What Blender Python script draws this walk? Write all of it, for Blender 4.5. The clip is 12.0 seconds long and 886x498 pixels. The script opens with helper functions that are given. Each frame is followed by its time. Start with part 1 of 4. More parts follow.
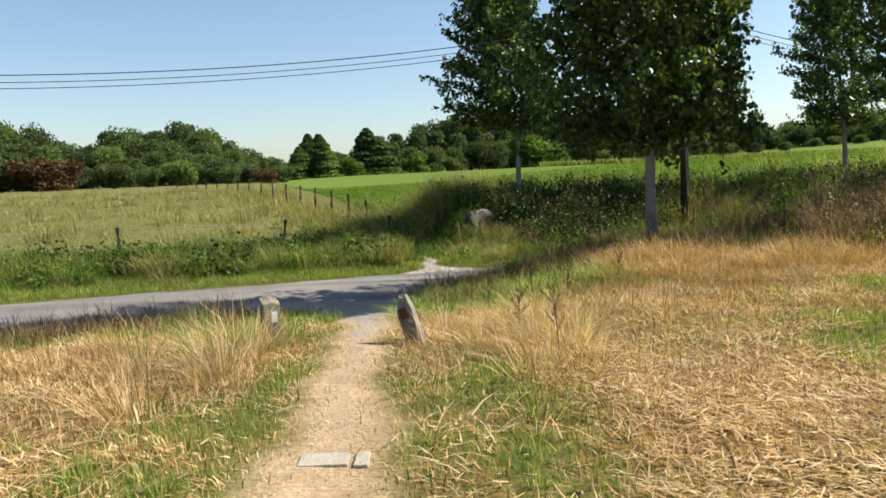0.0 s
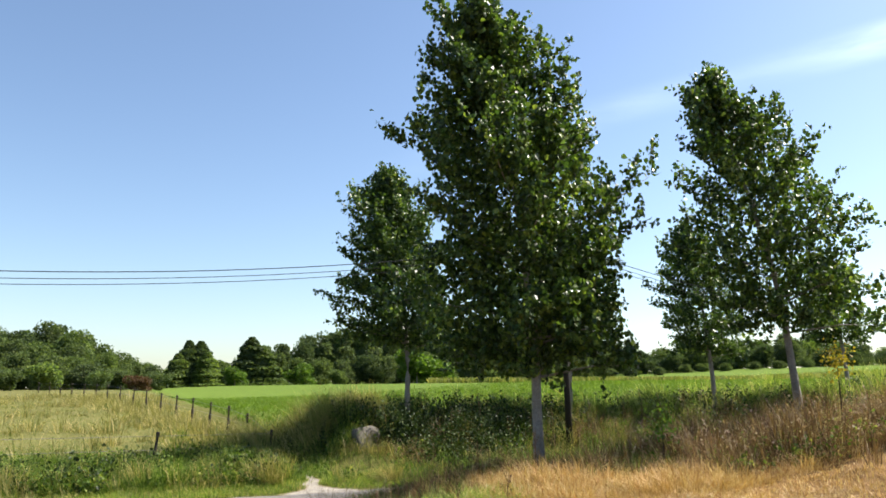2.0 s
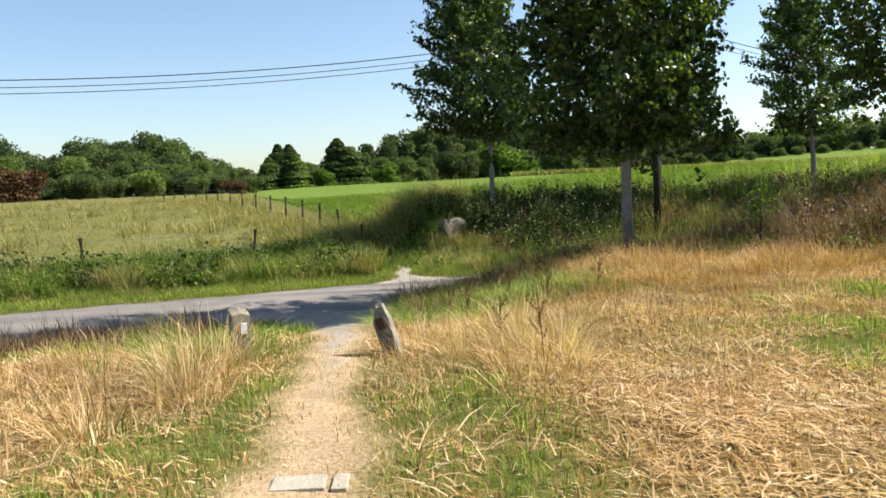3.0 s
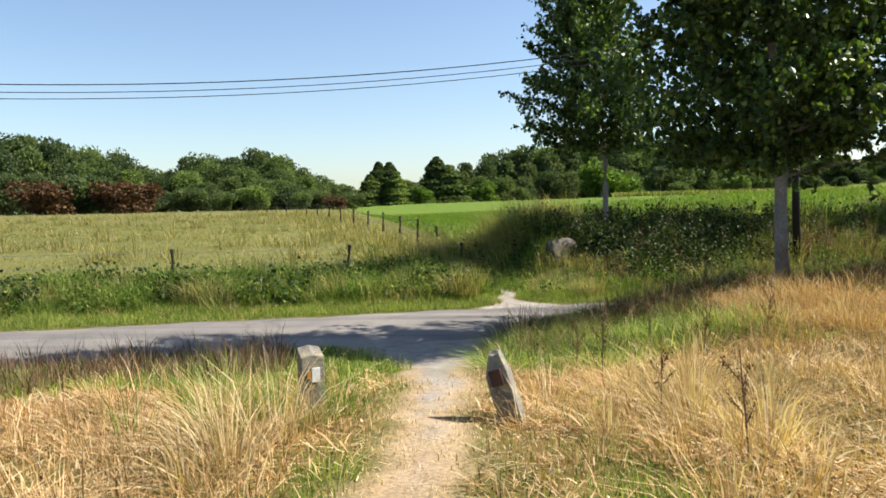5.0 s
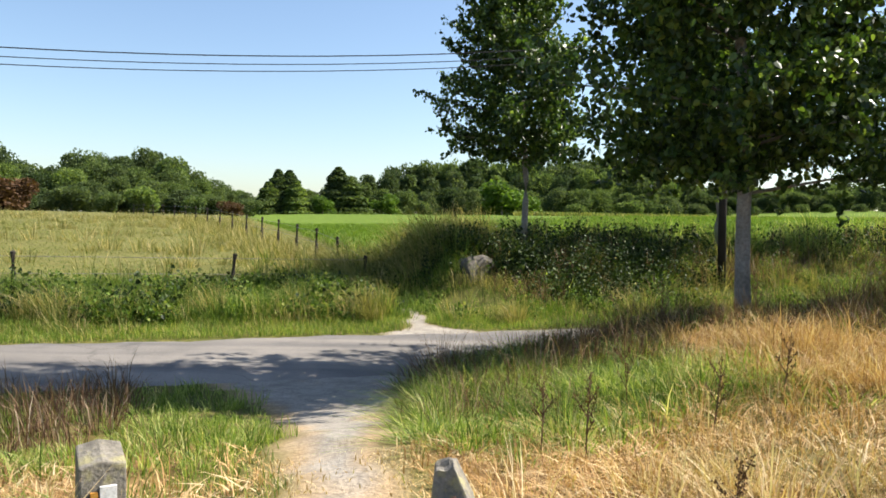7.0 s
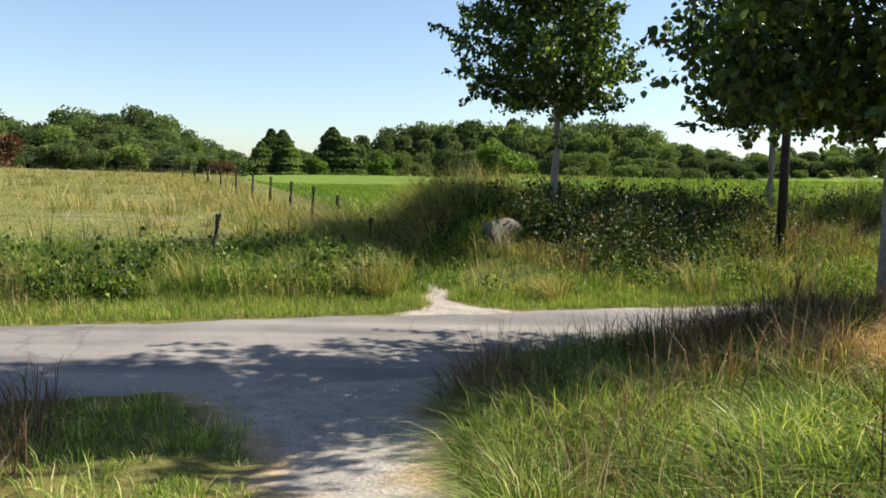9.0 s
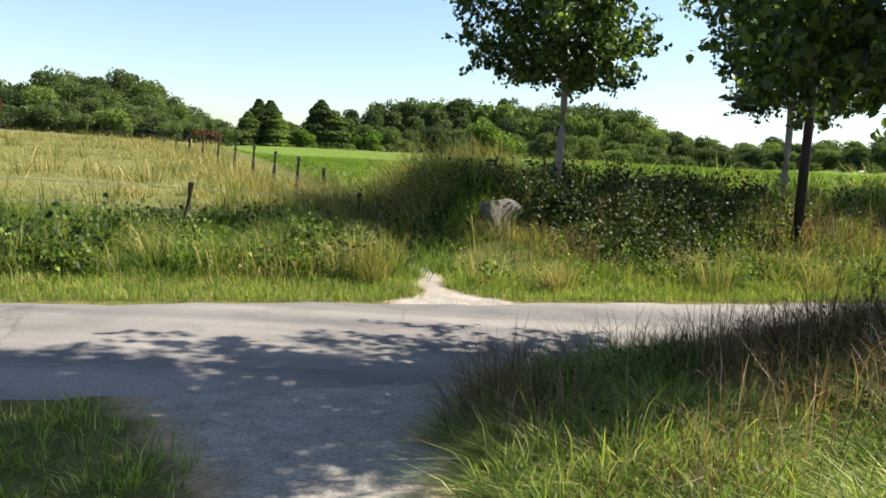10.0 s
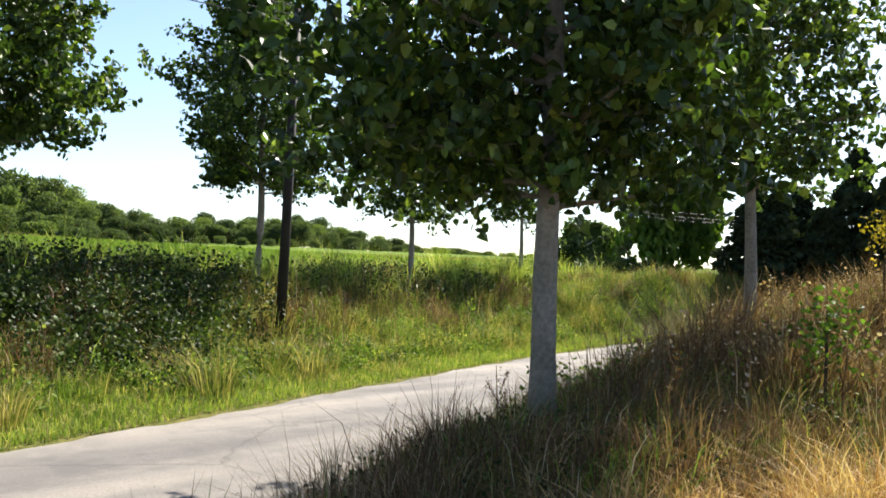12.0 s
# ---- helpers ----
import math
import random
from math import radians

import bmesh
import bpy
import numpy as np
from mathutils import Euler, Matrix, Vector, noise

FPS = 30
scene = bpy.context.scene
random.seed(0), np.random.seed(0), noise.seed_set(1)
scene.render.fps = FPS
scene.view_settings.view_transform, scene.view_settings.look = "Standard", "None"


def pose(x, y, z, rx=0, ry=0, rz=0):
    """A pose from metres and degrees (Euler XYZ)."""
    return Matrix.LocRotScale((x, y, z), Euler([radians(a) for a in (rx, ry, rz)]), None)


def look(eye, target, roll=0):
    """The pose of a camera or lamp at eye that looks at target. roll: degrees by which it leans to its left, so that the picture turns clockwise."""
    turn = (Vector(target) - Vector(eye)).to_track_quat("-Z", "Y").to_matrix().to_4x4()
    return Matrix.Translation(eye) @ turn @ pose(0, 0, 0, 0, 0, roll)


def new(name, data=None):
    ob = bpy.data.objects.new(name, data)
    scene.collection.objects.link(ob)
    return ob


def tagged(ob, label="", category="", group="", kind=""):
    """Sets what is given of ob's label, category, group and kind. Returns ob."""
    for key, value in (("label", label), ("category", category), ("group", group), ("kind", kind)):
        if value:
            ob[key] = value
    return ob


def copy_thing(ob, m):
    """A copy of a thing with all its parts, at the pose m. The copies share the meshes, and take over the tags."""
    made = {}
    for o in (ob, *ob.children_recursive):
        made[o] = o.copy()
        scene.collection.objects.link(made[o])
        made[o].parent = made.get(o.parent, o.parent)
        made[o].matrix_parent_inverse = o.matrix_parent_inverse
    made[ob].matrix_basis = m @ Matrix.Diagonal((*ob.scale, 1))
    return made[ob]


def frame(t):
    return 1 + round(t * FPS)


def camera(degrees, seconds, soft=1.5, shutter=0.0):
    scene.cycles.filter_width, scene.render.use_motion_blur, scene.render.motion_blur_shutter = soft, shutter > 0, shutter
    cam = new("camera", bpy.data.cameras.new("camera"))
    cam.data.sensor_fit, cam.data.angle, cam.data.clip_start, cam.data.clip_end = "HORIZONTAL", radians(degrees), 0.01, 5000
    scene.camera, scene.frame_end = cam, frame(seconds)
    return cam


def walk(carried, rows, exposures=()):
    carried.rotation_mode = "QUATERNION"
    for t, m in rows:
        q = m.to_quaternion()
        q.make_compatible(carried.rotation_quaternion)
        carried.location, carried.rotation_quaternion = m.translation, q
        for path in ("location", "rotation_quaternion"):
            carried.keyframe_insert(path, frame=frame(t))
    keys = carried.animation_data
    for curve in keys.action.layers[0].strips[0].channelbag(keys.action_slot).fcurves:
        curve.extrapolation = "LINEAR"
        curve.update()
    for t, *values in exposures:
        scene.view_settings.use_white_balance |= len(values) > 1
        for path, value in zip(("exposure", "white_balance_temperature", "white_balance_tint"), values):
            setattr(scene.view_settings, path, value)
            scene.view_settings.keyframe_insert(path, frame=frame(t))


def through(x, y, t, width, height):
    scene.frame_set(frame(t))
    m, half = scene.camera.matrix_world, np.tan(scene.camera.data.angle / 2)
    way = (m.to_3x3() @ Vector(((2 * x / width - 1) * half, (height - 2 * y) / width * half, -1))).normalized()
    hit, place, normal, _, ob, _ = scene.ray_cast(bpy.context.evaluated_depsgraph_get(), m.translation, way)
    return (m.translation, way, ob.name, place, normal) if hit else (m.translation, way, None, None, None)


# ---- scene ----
cam = camera(61.3, 12.0, 1.7)
PATH = [
    (0, (-0.038, 0.005, 1.376), (-0.025, 1.995, 1.179), -2.17),
    (0.5, (0.001, 0.020, 1.472), (0.305, 1.990, 1.639), -3.66),
    (1, (-0.062, -0.097, 1.469), (0.412, 1.796, 1.909), -1.04),
    (1.5, (-0.089, -0.139, 1.457), (0.297, 1.766, 1.928), -1.03),
    (2, (-0.110, -0.116, 1.418), (0.204, 1.826, 1.782), -0.26),
    (2.5, (-0.070, 0.042, 1.357), (0.099, 2.035, 1.356), -0.68),
    (2.7, (-0.081, 0.131, 1.340), (0.044, 2.123, 1.221), -1.36),
    (4.3, (-0.192, 1.360, 1.264), (-0.152, 3.346, 1.030), -3.80),
    (4.5, (-0.227, 1.573, 1.274), (-0.268, 3.564, 1.088), -2.60),
    (5, (-0.326, 2.143, 1.227), (-0.490, 4.133, 1.113), -1.19),
    (5.5, (-0.372, 2.720, 1.183), (-0.493, 4.711, 1.040), -3.49),
    (6, (-0.431, 3.276, 1.178), (-0.437, 5.273, 1.070), -1.09),
    (6.5, (-0.487, 3.838, 1.149), (-0.359, 5.830, 1.018), -0.41),
    (7, (-0.586, 4.525, 1.129), (-0.482, 6.521, 1.052), 1.32),
    (7.2, (-0.643, 4.798, 1.092), (-0.526, 6.792, 0.983), 0.68),
    (8.8, (-1.010, 7.044, 1.006), (-0.893, 9.036, 0.880), 2.80),
    (9, (-1.015, 7.322, 0.983), (-0.891, 9.310, 0.807), 1.88),
    (9.5, (-1.086, 8.027, 0.949), (-1.005, 10.011, 0.712), 3.56),
    (10, (-1.105, 8.625, 0.907), (-0.939, 10.605, 0.676), 4.11),
    (10.5, (-0.953, 9.153, 0.838), (-0.529, 11.100, 0.662), 2.91),
    (11, (-1.046, 9.936, 0.902), (-0.269, 11.777, 0.822), 3.25),
    (11.5, (-0.927, 10.629, 1.051), (0.227, 12.263, 1.022), 2.23),
    (12, (-0.834, 11.285, 0.987), (0.598, 12.679, 1.054), 3.74),
]
EXPOSURES = ((0, 1.12), (0.5, 1.45), (1.0, 1.62), (1.5, 1.68), (2.0, 1.45), (2.6, 1.34), (4.5, 1.3), (7, 1.42), (9.5, 1.32), (10.3, 1.72), (11, 1.98), (12, 1.68))
walk(cam, [(t, look(eye, target, roll)) for t, eye, target, roll in PATH], EXPOSURES)

# ---- light ----
SUN_AZ, SUN_EL = 80.0, 45.0
world = bpy.data.worlds.new("sky")
scene.world = world
world.use_nodes = True
wn = world.node_tree.nodes
sky = wn.new("ShaderNodeTexSky")
sky.sky_type, sky.sun_disc = "NISHITA", False
sky.sun_elevation, sky.sun_rotation = radians(SUN_EL), radians(SUN_AZ)
sky.air_density, sky.dust_density, sky.ozone_density = 1.0, 0.8, 2.2


def cirrus(colour):
    """One thin streak of high cloud: a ragged band along a great circle."""
    wl = world.node_tree.links
    tc = wn.new("ShaderNodeTexCoord")

    def dot(v):
        d = wn.new("ShaderNodeVectorMath")
        d.operation = "DOT_PRODUCT"
        wl.new(tc.outputs["Generated"], d.inputs[0])
        d.inputs[1].default_value = v
        return d.outputs["Value"]

    def ramp(value, lo, hi, a, b):
        m = wn.new("ShaderNodeMapRange")
        m.interpolation_type = "SMOOTHSTEP"
        for sock, val in zip(m.inputs[1:5], (lo, hi, a, b)):
            sock.default_value = val
        wl.new(value, m.inputs[0])
        return m.outputs[0]

    def maths(op, x, y):
        m = wn.new("ShaderNodeMath")
        m.operation = op
        wl.new(x, m.inputs[0])
        if hasattr(y, "is_linked"):
            wl.new(y, m.inputs[1])
        return m.outputs[0]

    mp, nz = wn.new("ShaderNodeMapping"), wn.new("ShaderNodeTexNoise")
    mp.inputs["Scale"].default_value = (5, 5, 26)
    nz.inputs["Scale"].default_value, nz.inputs["Detail"].default_value = 1.6, 6
    wl.new(tc.outputs["Generated"], mp.inputs["Vector"])
    wl.new(mp.outputs[0], nz.inputs["Vector"])
    band = ramp(maths("ABSOLUTE", dot((0.2935, 0.2491, -0.9229)), 0.0), 0.0, 0.028, 1.0, 0.0)
    reach = ramp(dot((0.805, -0.5852, 0.098)), 0.02, 0.16, 0.25, 1.0)
    keep = ramp(dot((0.5478, 0.7474, 0.3759)), 0.84, 0.94, 0.0, 1.0)
    mask = maths("MULTIPLY", maths("MULTIPLY", band, reach), maths("MULTIPLY", keep, ramp(nz.outputs[0], 0.25, 0.7, 0.2, 1.0)))
    mix = wn.new("ShaderNodeMix")
    mix.data_type, mix.blend_type = "RGBA", "ADD"
    wl.new(mask, mix.inputs[0])
    wl.new(colour, mix.inputs[6])
    mix.inputs[7].default_value = (2.6, 2.6, 2.5, 1)
    return mix.outputs[2]


world.node_tree.links.new(cirrus(sky.outputs[0]), wn["Background"].inputs[0])
wn["Background"].inputs[1].default_value = 0.074
SUN_DIR = Vector((math.sin(radians(SUN_AZ)) * math.cos(radians(SUN_EL)), math.cos(radians(SUN_AZ)) * math.cos(radians(SUN_EL)), math.sin(radians(SUN_EL))))
sun = new("sun", bpy.data.lights.new("sun", "SUN"))
sun.data.energy, sun.data.angle, sun.data.color = 5.0, radians(0.55), (1.0, 0.93, 0.83)
sun.matrix_world = look(SUN_DIR * 200, (0, 0, 0))

# ---- plan ----
CR, SR = math.cos(radians(16)), math.sin(radians(16))
V_NEAR, V_FAR = 14.7, 18.6          # the road's two edges, across


def along(x, y):
    return CR * x + SR * y


def bend(u):
    """How far the road has swung to the right, u metres along."""
    k = np.maximum(np.asarray(u, float) - 20, 0)
    return np.where(k < 25, 0.016 * k * k, 10 + 0.8 * (k - 25))


def across(x, y):
    return -SR * x + CR * y + bend(along(x, y))


def plan(u, v):
    """World x, y of a place u along and v across the road."""
    v = v - bend(u)
    return CR * u - SR * v, SR * u + CR * v


def step(a, b, x):
    k = np.clip((np.asarray(x, float) - a) / (b - a), 0, 1)
    return k * k * (3 - 2 * k)


NEAR_V, NEAR_Z = (-60, 0, 4, 7, 9, 11, 13, 14.4, 15), (1.6, 0.05, -0.10, -0.24, -0.42, -0.70, -0.98, -1.10, -1.10)
SIDE_V, SIDE_Z = (-60, 0, 6, 9, 12, 13.3, 14.25, 14.65, 15), (1.6, 0.05, -0.08, -0.12, -0.12, -0.28, -0.62, -1.08, -1.10)
LEFT_V, LEFT_Z = (18, 18.8, 20, 22, 24, 30, 40, 60, 90, 140, 400, 3000), (-1.1, -1.08, -0.98, -0.80, -0.70, -0.40, -0.05, 0.55, 1.0, 1.1, 1.2, 1.2)
RIGHT_V, RIGHT_Z = (18, 18.8, 20, 21.2, 22.5, 24, 28, 40, 100, 250, 3000), (-1.1, -1.08, -0.95, -0.70, -0.25, 0.10, 0.20, 0.30, 0.55, 0.8, 0.8)


def ground_z(x, y):
    x, y = np.asarray(x, float), np.asarray(y, float)
    u, v = along(x, y), across(x, y)
    near = np.interp(v, NEAR_V, NEAR_Z) * (1 - step(2.5, 7.5, u)) + np.interp(v, SIDE_V, SIDE_Z) * step(2.5, 7.5, u)
    far = np.interp(v, LEFT_V, LEFT_Z) * (1 - step(6.1, 7.8, u)) + np.interp(v, RIGHT_V, RIGHT_Z) * step(6.1, 7.8, u)
    z = np.where(v < 16.6, near, far)
    z = z - 0.55 * np.exp(-((u - 5.8) / 0.85) ** 2 - ((v - 24.2) / 2.6) ** 2)
    off_road = np.maximum(step(18.6, 24, v), 1 - step(9, 14.6, v))
    near_rise = np.clip(0.14 * (u - 9), 0, 0.95) + np.clip(0.02 * (u - 16), 0, 2)
    far_rise = np.clip(0.02 * (u - 10), 0, 0.5) + np.clip(0.06 * (u - 24), 0, 0.9)
    z = z + off_road * np.where(v < 16.6, near_rise, far_rise) + (1 - off_road) * np.clip(0.04 * (u - 30), 0, 1.8)
    z = z + np.exp(-(((v - 20.6) / 1.5) ** 2)) * np.clip(0.2 * (u - 24), 0, 1.7) * (1 - step(60, 90, u))
    z = z + step(60, 200, np.hypot(x, y)) * np.clip(0.065 * (u - 155), 0, 7)
    rough = 0.04 * np.sin(1.7 * x + 0.6 * y) * np.sin(1.1 * y - 0.4 * x) + 0.02 * np.sin(4.1 * x) * np.sin(3.7 * y + 1)
    road = step(V_NEAR - 0.9, V_NEAR - 0.1, v) * (1 - step(V_FAR + 0.1, V_FAR + 0.9, v))
    return z + rough * (1 - road) * (1 - step(60, 120, np.hypot(x, y)))


# The trodden path: its middle line and half width on the way to the road.
PATH_Y = (-30, 0, 3.3, 5.3, 6.6, 8.3, 10.5, 12.4, 13.8, 14.6)
PATH_X = (-0.5, -0.55, -0.62, -0.75, -0.83, -0.91, -1.07, -1.3, -1.6, -1.7)
PATH_W = (0.34, 0.35, 0.31, 0.23, 0.21, 0.27, 0.38, 0.66, 1.0, 1.5)


def path_off(x, y):
    """How far outside the path's edge a place lies (negative inside)."""
    wob = 0.05 * np.sin(3.1 * y) + 0.04 * np.sin(7.3 * y + 1)
    return np.abs(x - np.interp(y, PATH_Y, PATH_X) - wob) - np.interp(y, PATH_Y, PATH_W)


def side_path(u, v):
    """1 on the narrow path that leaves the road on its far side and climbs along the fence."""
    mid = np.interp(v, (18.5, 19.3, 21.2, 22.7, 30), (5.3, 5.3, 5.72, 5.9, 6.0))
    half = np.interp(v, (18.5, 18.8, 19.3, 20.2, 21, 26), (1.0, 0.55, 0.27, 0.19, 0.17, 0.15))
    return (1 - step(0.7, 1.1, np.abs(u - mid + 0.08 * np.sin(5 * v + 2 * u)) / half)) * (v > 18.2) * (1 - step(21.6, 22.6, v))


# ---- materials ----
def material(name, rough=0.8, gloss=0.3):
    m = bpy.data.materials.new(name)
    m.use_nodes = True
    b = m.node_tree.nodes["Principled BSDF"]
    b.inputs["Roughness"].default_value, b.inputs["Specular IOR Level"].default_value = rough, gloss
    return m, m.node_tree.nodes, m.node_tree.links, b


def node_ramp(nodes, stops):
    r = nodes.new("ShaderNodeValToRGB")
    el = r.color_ramp.elements
    while len(el) < len(stops):
        el.new(0.5)
    for e, (p, c) in zip(el, stops):
        e.position, e.color = p, (*c, 1)
    return r


def noise_node(nodes, links, scale, detail=5, coord="Object", rough=0.6):
    tc, n = nodes.new("ShaderNodeTexCoord"), nodes.new("ShaderNodeTexNoise")
    n.inputs["Scale"].default_value, n.inputs["Detail"].default_value, n.inputs["Roughness"].default_value = scale, detail, rough
    links.new(tc.outputs[coord], n.inputs["Vector"])
    return n


def mixed(nodes, links, fac, a, b, mode="MIX"):
    m = nodes.new("ShaderNodeMix")
    m.data_type, m.blend_type = "RGBA", mode
    for sock, val in ((m.inputs[0], fac), (m.inputs[6], a), (m.inputs[7], b)):
        if hasattr(val, "is_linked"):
            links.new(val, sock)
        elif isinstance(val, tuple):
            sock.default_value = (*val, 1)
        else:
            sock.default_value = val
    return m.outputs[2]


def bumped(nodes, links, bsdf, height, strength=0.4, dist=0.02):
    b = nodes.new("ShaderNodeBump")
    b.inputs["Strength"].default_value, b.inputs["Distance"].default_value = strength, dist
    links.new(height, b.inputs["Height"])
    links.new(b.outputs[0], bsdf.inputs["Normal"])


def two_scale(name, dark, light, big, small, rough=0.85, bump=0.4, dist=0.02, stain=None):
    """A material with stains at the scale big and grain at the scale small."""
    m, n, l, b = material(name, rough)
    n1, n2 = noise_node(n, l, big, 4), noise_node(n, l, small, 8)
    r1 = node_ramp(n, ((0.3, dark), (0.7, light)))
    l.new(n1.outputs[0], r1.inputs[0])
    r2 = node_ramp(n, ((0.25, (0.43, 0.43, 0.43)), (0.75, (0.98, 0.98, 0.98))))
    l.new(n2.outputs[0], r2.inputs[0])
    col = mixed(n, l, 1.0, r1.outputs[0], r2.outputs[0], "MULTIPLY")
    if stain:
        n3 = noise_node(n, l, big * 2.7, 6)
        r3 = node_ramp(n, ((0.52, (0, 0, 0)), (0.64, (1, 1, 1))))
        l.new(n3.outputs[0], r3.inputs[0])
        col = mixed(n, l, r3.outputs[0], col, stain)
    l.new(col, b.inputs["Base Color"])
    bumped(n, l, b, n2.outputs[0], bump, dist)
    return m


def blade_material(name, stops, through=0.35, rough=0.6, gloss=0.12, vary=False):
    """Leaves and blades: each its own shade, some light passing through."""
    m, n, l, b = material(name, rough, gloss)
    src = n.new("ShaderNodeNewGeometry").outputs["Random Per Island"]
    r = node_ramp(n, stops)
    l.new(src, r.inputs[0])
    n1 = noise_node(n, l, 0.9, 3)
    r1 = node_ramp(n, ((0.3, (0.54, 0.56, 0.54)), (0.7, (0.92, 0.89, 0.86))))
    l.new(n1.outputs[0], r1.inputs[0])
    col = mixed(n, l, 1.0, r.outputs[0], r1.outputs[0], "MULTIPLY")
    if vary:
        kind = node_ramp(n, ((0.0, (0.62, 0.70, 0.72)), (0.5, (1.0, 1.0, 1.0)), (0.85, (1.25, 1.3, 1.0)), (1.0, (1.75, 1.8, 1.2))))
        l.new(n.new("ShaderNodeObjectInfo").outputs["Random"], kind.inputs[0])
        col = mixed(n, l, 1.0, col, kind.outputs[0], "MULTIPLY")
    l.new(col, b.inputs["Base Color"])
    t, add = n.new("ShaderNodeBsdfTranslucent"), n.new("ShaderNodeMixShader")
    lit = mixed(n, l, 1.0, col, (1.5, 1.6, 0.7), "MULTIPLY")
    l.new(lit, t.inputs[0])
    add.inputs[0].default_value = through
    l.new(b.outputs[0], add.inputs[1])
    l.new(t.outputs[0], add.inputs[2])
    l.new(add.outputs[0], n["Material Output"].inputs[0])
    return m


STRAW = ((0.0, (0.25, 0.135, 0.055)), (0.35, (0.50, 0.305, 0.135)), (0.8, (0.70, 0.485, 0.25)), (1.0, (0.84, 0.69, 0.45)))
M_STRAW = blade_material("dry_straw", STRAW, 0.2)
M_BLEACHED = blade_material("bleached_straw", ((0.0, (0.42, 0.28, 0.13)), (0.5, (0.64, 0.46, 0.25)), (1.0, (0.82, 0.69, 0.46))), 0.25)
M_SEED = blade_material("pale_seed_head", ((0.0, (0.28, 0.17, 0.12)), (0.5, (0.46, 0.32, 0.24)), (1.0, (0.66, 0.54, 0.43))), 0.2)
M_GREEN = blade_material("green_grass", ((0.0, (0.09, 0.155, 0.025)), (0.5, (0.18, 0.27, 0.05)), (0.85, (0.33, 0.36, 0.10)), (1.0, (0.54, 0.46, 0.20))), 0.4)
M_LUSH = blade_material("lush_grass", ((0.0, (0.07, 0.125, 0.022)), (0.5, (0.21, 0.30, 0.06)), (0.85, (0.42, 0.47, 0.15)), (1.0, (0.72, 0.64, 0.34))), 0.42, 0.42)
M_WEED = blade_material("green_weeds", ((0.0, (0.034, 0.066, 0.014)), (0.5, (0.105, 0.175, 0.032)), (0.85, (0.21, 0.29, 0.065)), (1.0, (0.40, 0.40, 0.14))), 0.38)
M_BRAMBLE = blade_material("bramble_leaf", ((0.0, (0.016, 0.030, 0.009)), (0.6, (0.042, 0.070, 0.018)), (0.93, (0.085, 0.125, 0.034)), (1.0, (0.15, 0.18, 0.065))), 0.18, 0.5)
M_DEAD = blade_material("dead_weeds", ((0.0, (0.075, 0.043, 0.030)), (0.5, (0.17, 0.10, 0.062)), (0.85, (0.32, 0.205, 0.125)), (1.0, (0.58, 0.47, 0.36))), 0.22)
M_HAY = blade_material("pasture_grass", ((0.0, (0.11, 0.135, 0.035)), (0.45, (0.23, 0.225, 0.075)), (0.8, (0.42, 0.345, 0.155)), (1.0, (0.66, 0.53, 0.29))), 0.33)
M_GRAZED = blade_material("grazed_grass", ((0.0, (0.11, 0.15, 0.035)), (0.6, (0.22, 0.25, 0.075)), (1.0, (0.42, 0.36, 0.15))), 0.33)
M_CROP = blade_material("green_crop", ((0.0, (0.09, 0.16, 0.02)), (1.0, (0.17, 0.25, 0.04))), 0.4)
M_LEAF = blade_material("poplar_leaf", ((0.0, (0.022, 0.046, 0.011)), (0.55, (0.056, 0.106, 0.021)), (0.88, (0.13, 0.20, 0.04)), (1.0, (0.26, 0.34, 0.075))), 0.32, 0.40, 0.35)
# Leaf green with distance haze put into the colour: paler, bluish-grey.
M_HAZED_WOOD_LEAF = blade_material("hazed_wood_leaf", ((0.0, (0.05, 0.074, 0.040)), (0.6, (0.095, 0.132, 0.060)), (1.0, (0.16, 0.195, 0.085))), 0.4, 0.8, vary=True)
M_BRIGHT_LEAF = blade_material("bright_leaf", ((0.0, (0.05, 0.10, 0.015)), (1.0, (0.15, 0.24, 0.04))), 0.35, 0.5)
M_RED_LEAF = blade_material("red_leaf", ((0.0, (0.06, 0.036, 0.02)), (1.0, (0.15, 0.082, 0.042))), 0.25, 0.6)
M_DARK_LEAF = blade_material("conifer_needle", ((0.0, (0.018, 0.03, 0.016)), (1.0, (0.045, 0.065, 0.03))), 0.15, 0.8)
M_YELLOW_LEAF = blade_material("yellow_leaf", ((0.0, (0.30, 0.24, 0.03)), (1.0, (0.55, 0.42, 0.06))), 0.35, 0.5)
M_BARK = two_scale("pale_bark", (0.20, 0.18, 0.15), (0.34, 0.31, 0.27), 2.0, 22, 0.9, 0.8, 0.02)
M_POLE = two_scale("creosoted_wood", (0.016, 0.013, 0.011), (0.04, 0.032, 0.027), 1.5, 30, 0.75, 0.5, 0.01)
M_POST = two_scale("grey_fence_wood", (0.03, 0.025, 0.02), (0.085, 0.07, 0.055), 3.0, 40, 0.9, 0.6, 0.01)
M_STONE = two_scale("weathered_concrete", (0.14, 0.125, 0.10), (0.30, 0.275, 0.23), 5.0, 45, 0.9, 0.7, 0.01, (0.24, 0.22, 0.12))
M_SLAB = two_scale("pale_slab", (0.34, 0.30, 0.23), (0.48, 0.43, 0.34), 4.0, 60, 0.9, 0.3, 0.004)
M_RUST = two_scale("rusty_plate", (0.06, 0.025, 0.015), (0.12, 0.05, 0.03), 14.0, 90, 0.7, 0.4, 0.002)
M_WHITE = two_scale("white_paint", (0.70, 0.70, 0.68), (0.82, 0.82, 0.80), 9.0, 60, 0.6, 0.1, 0.002)
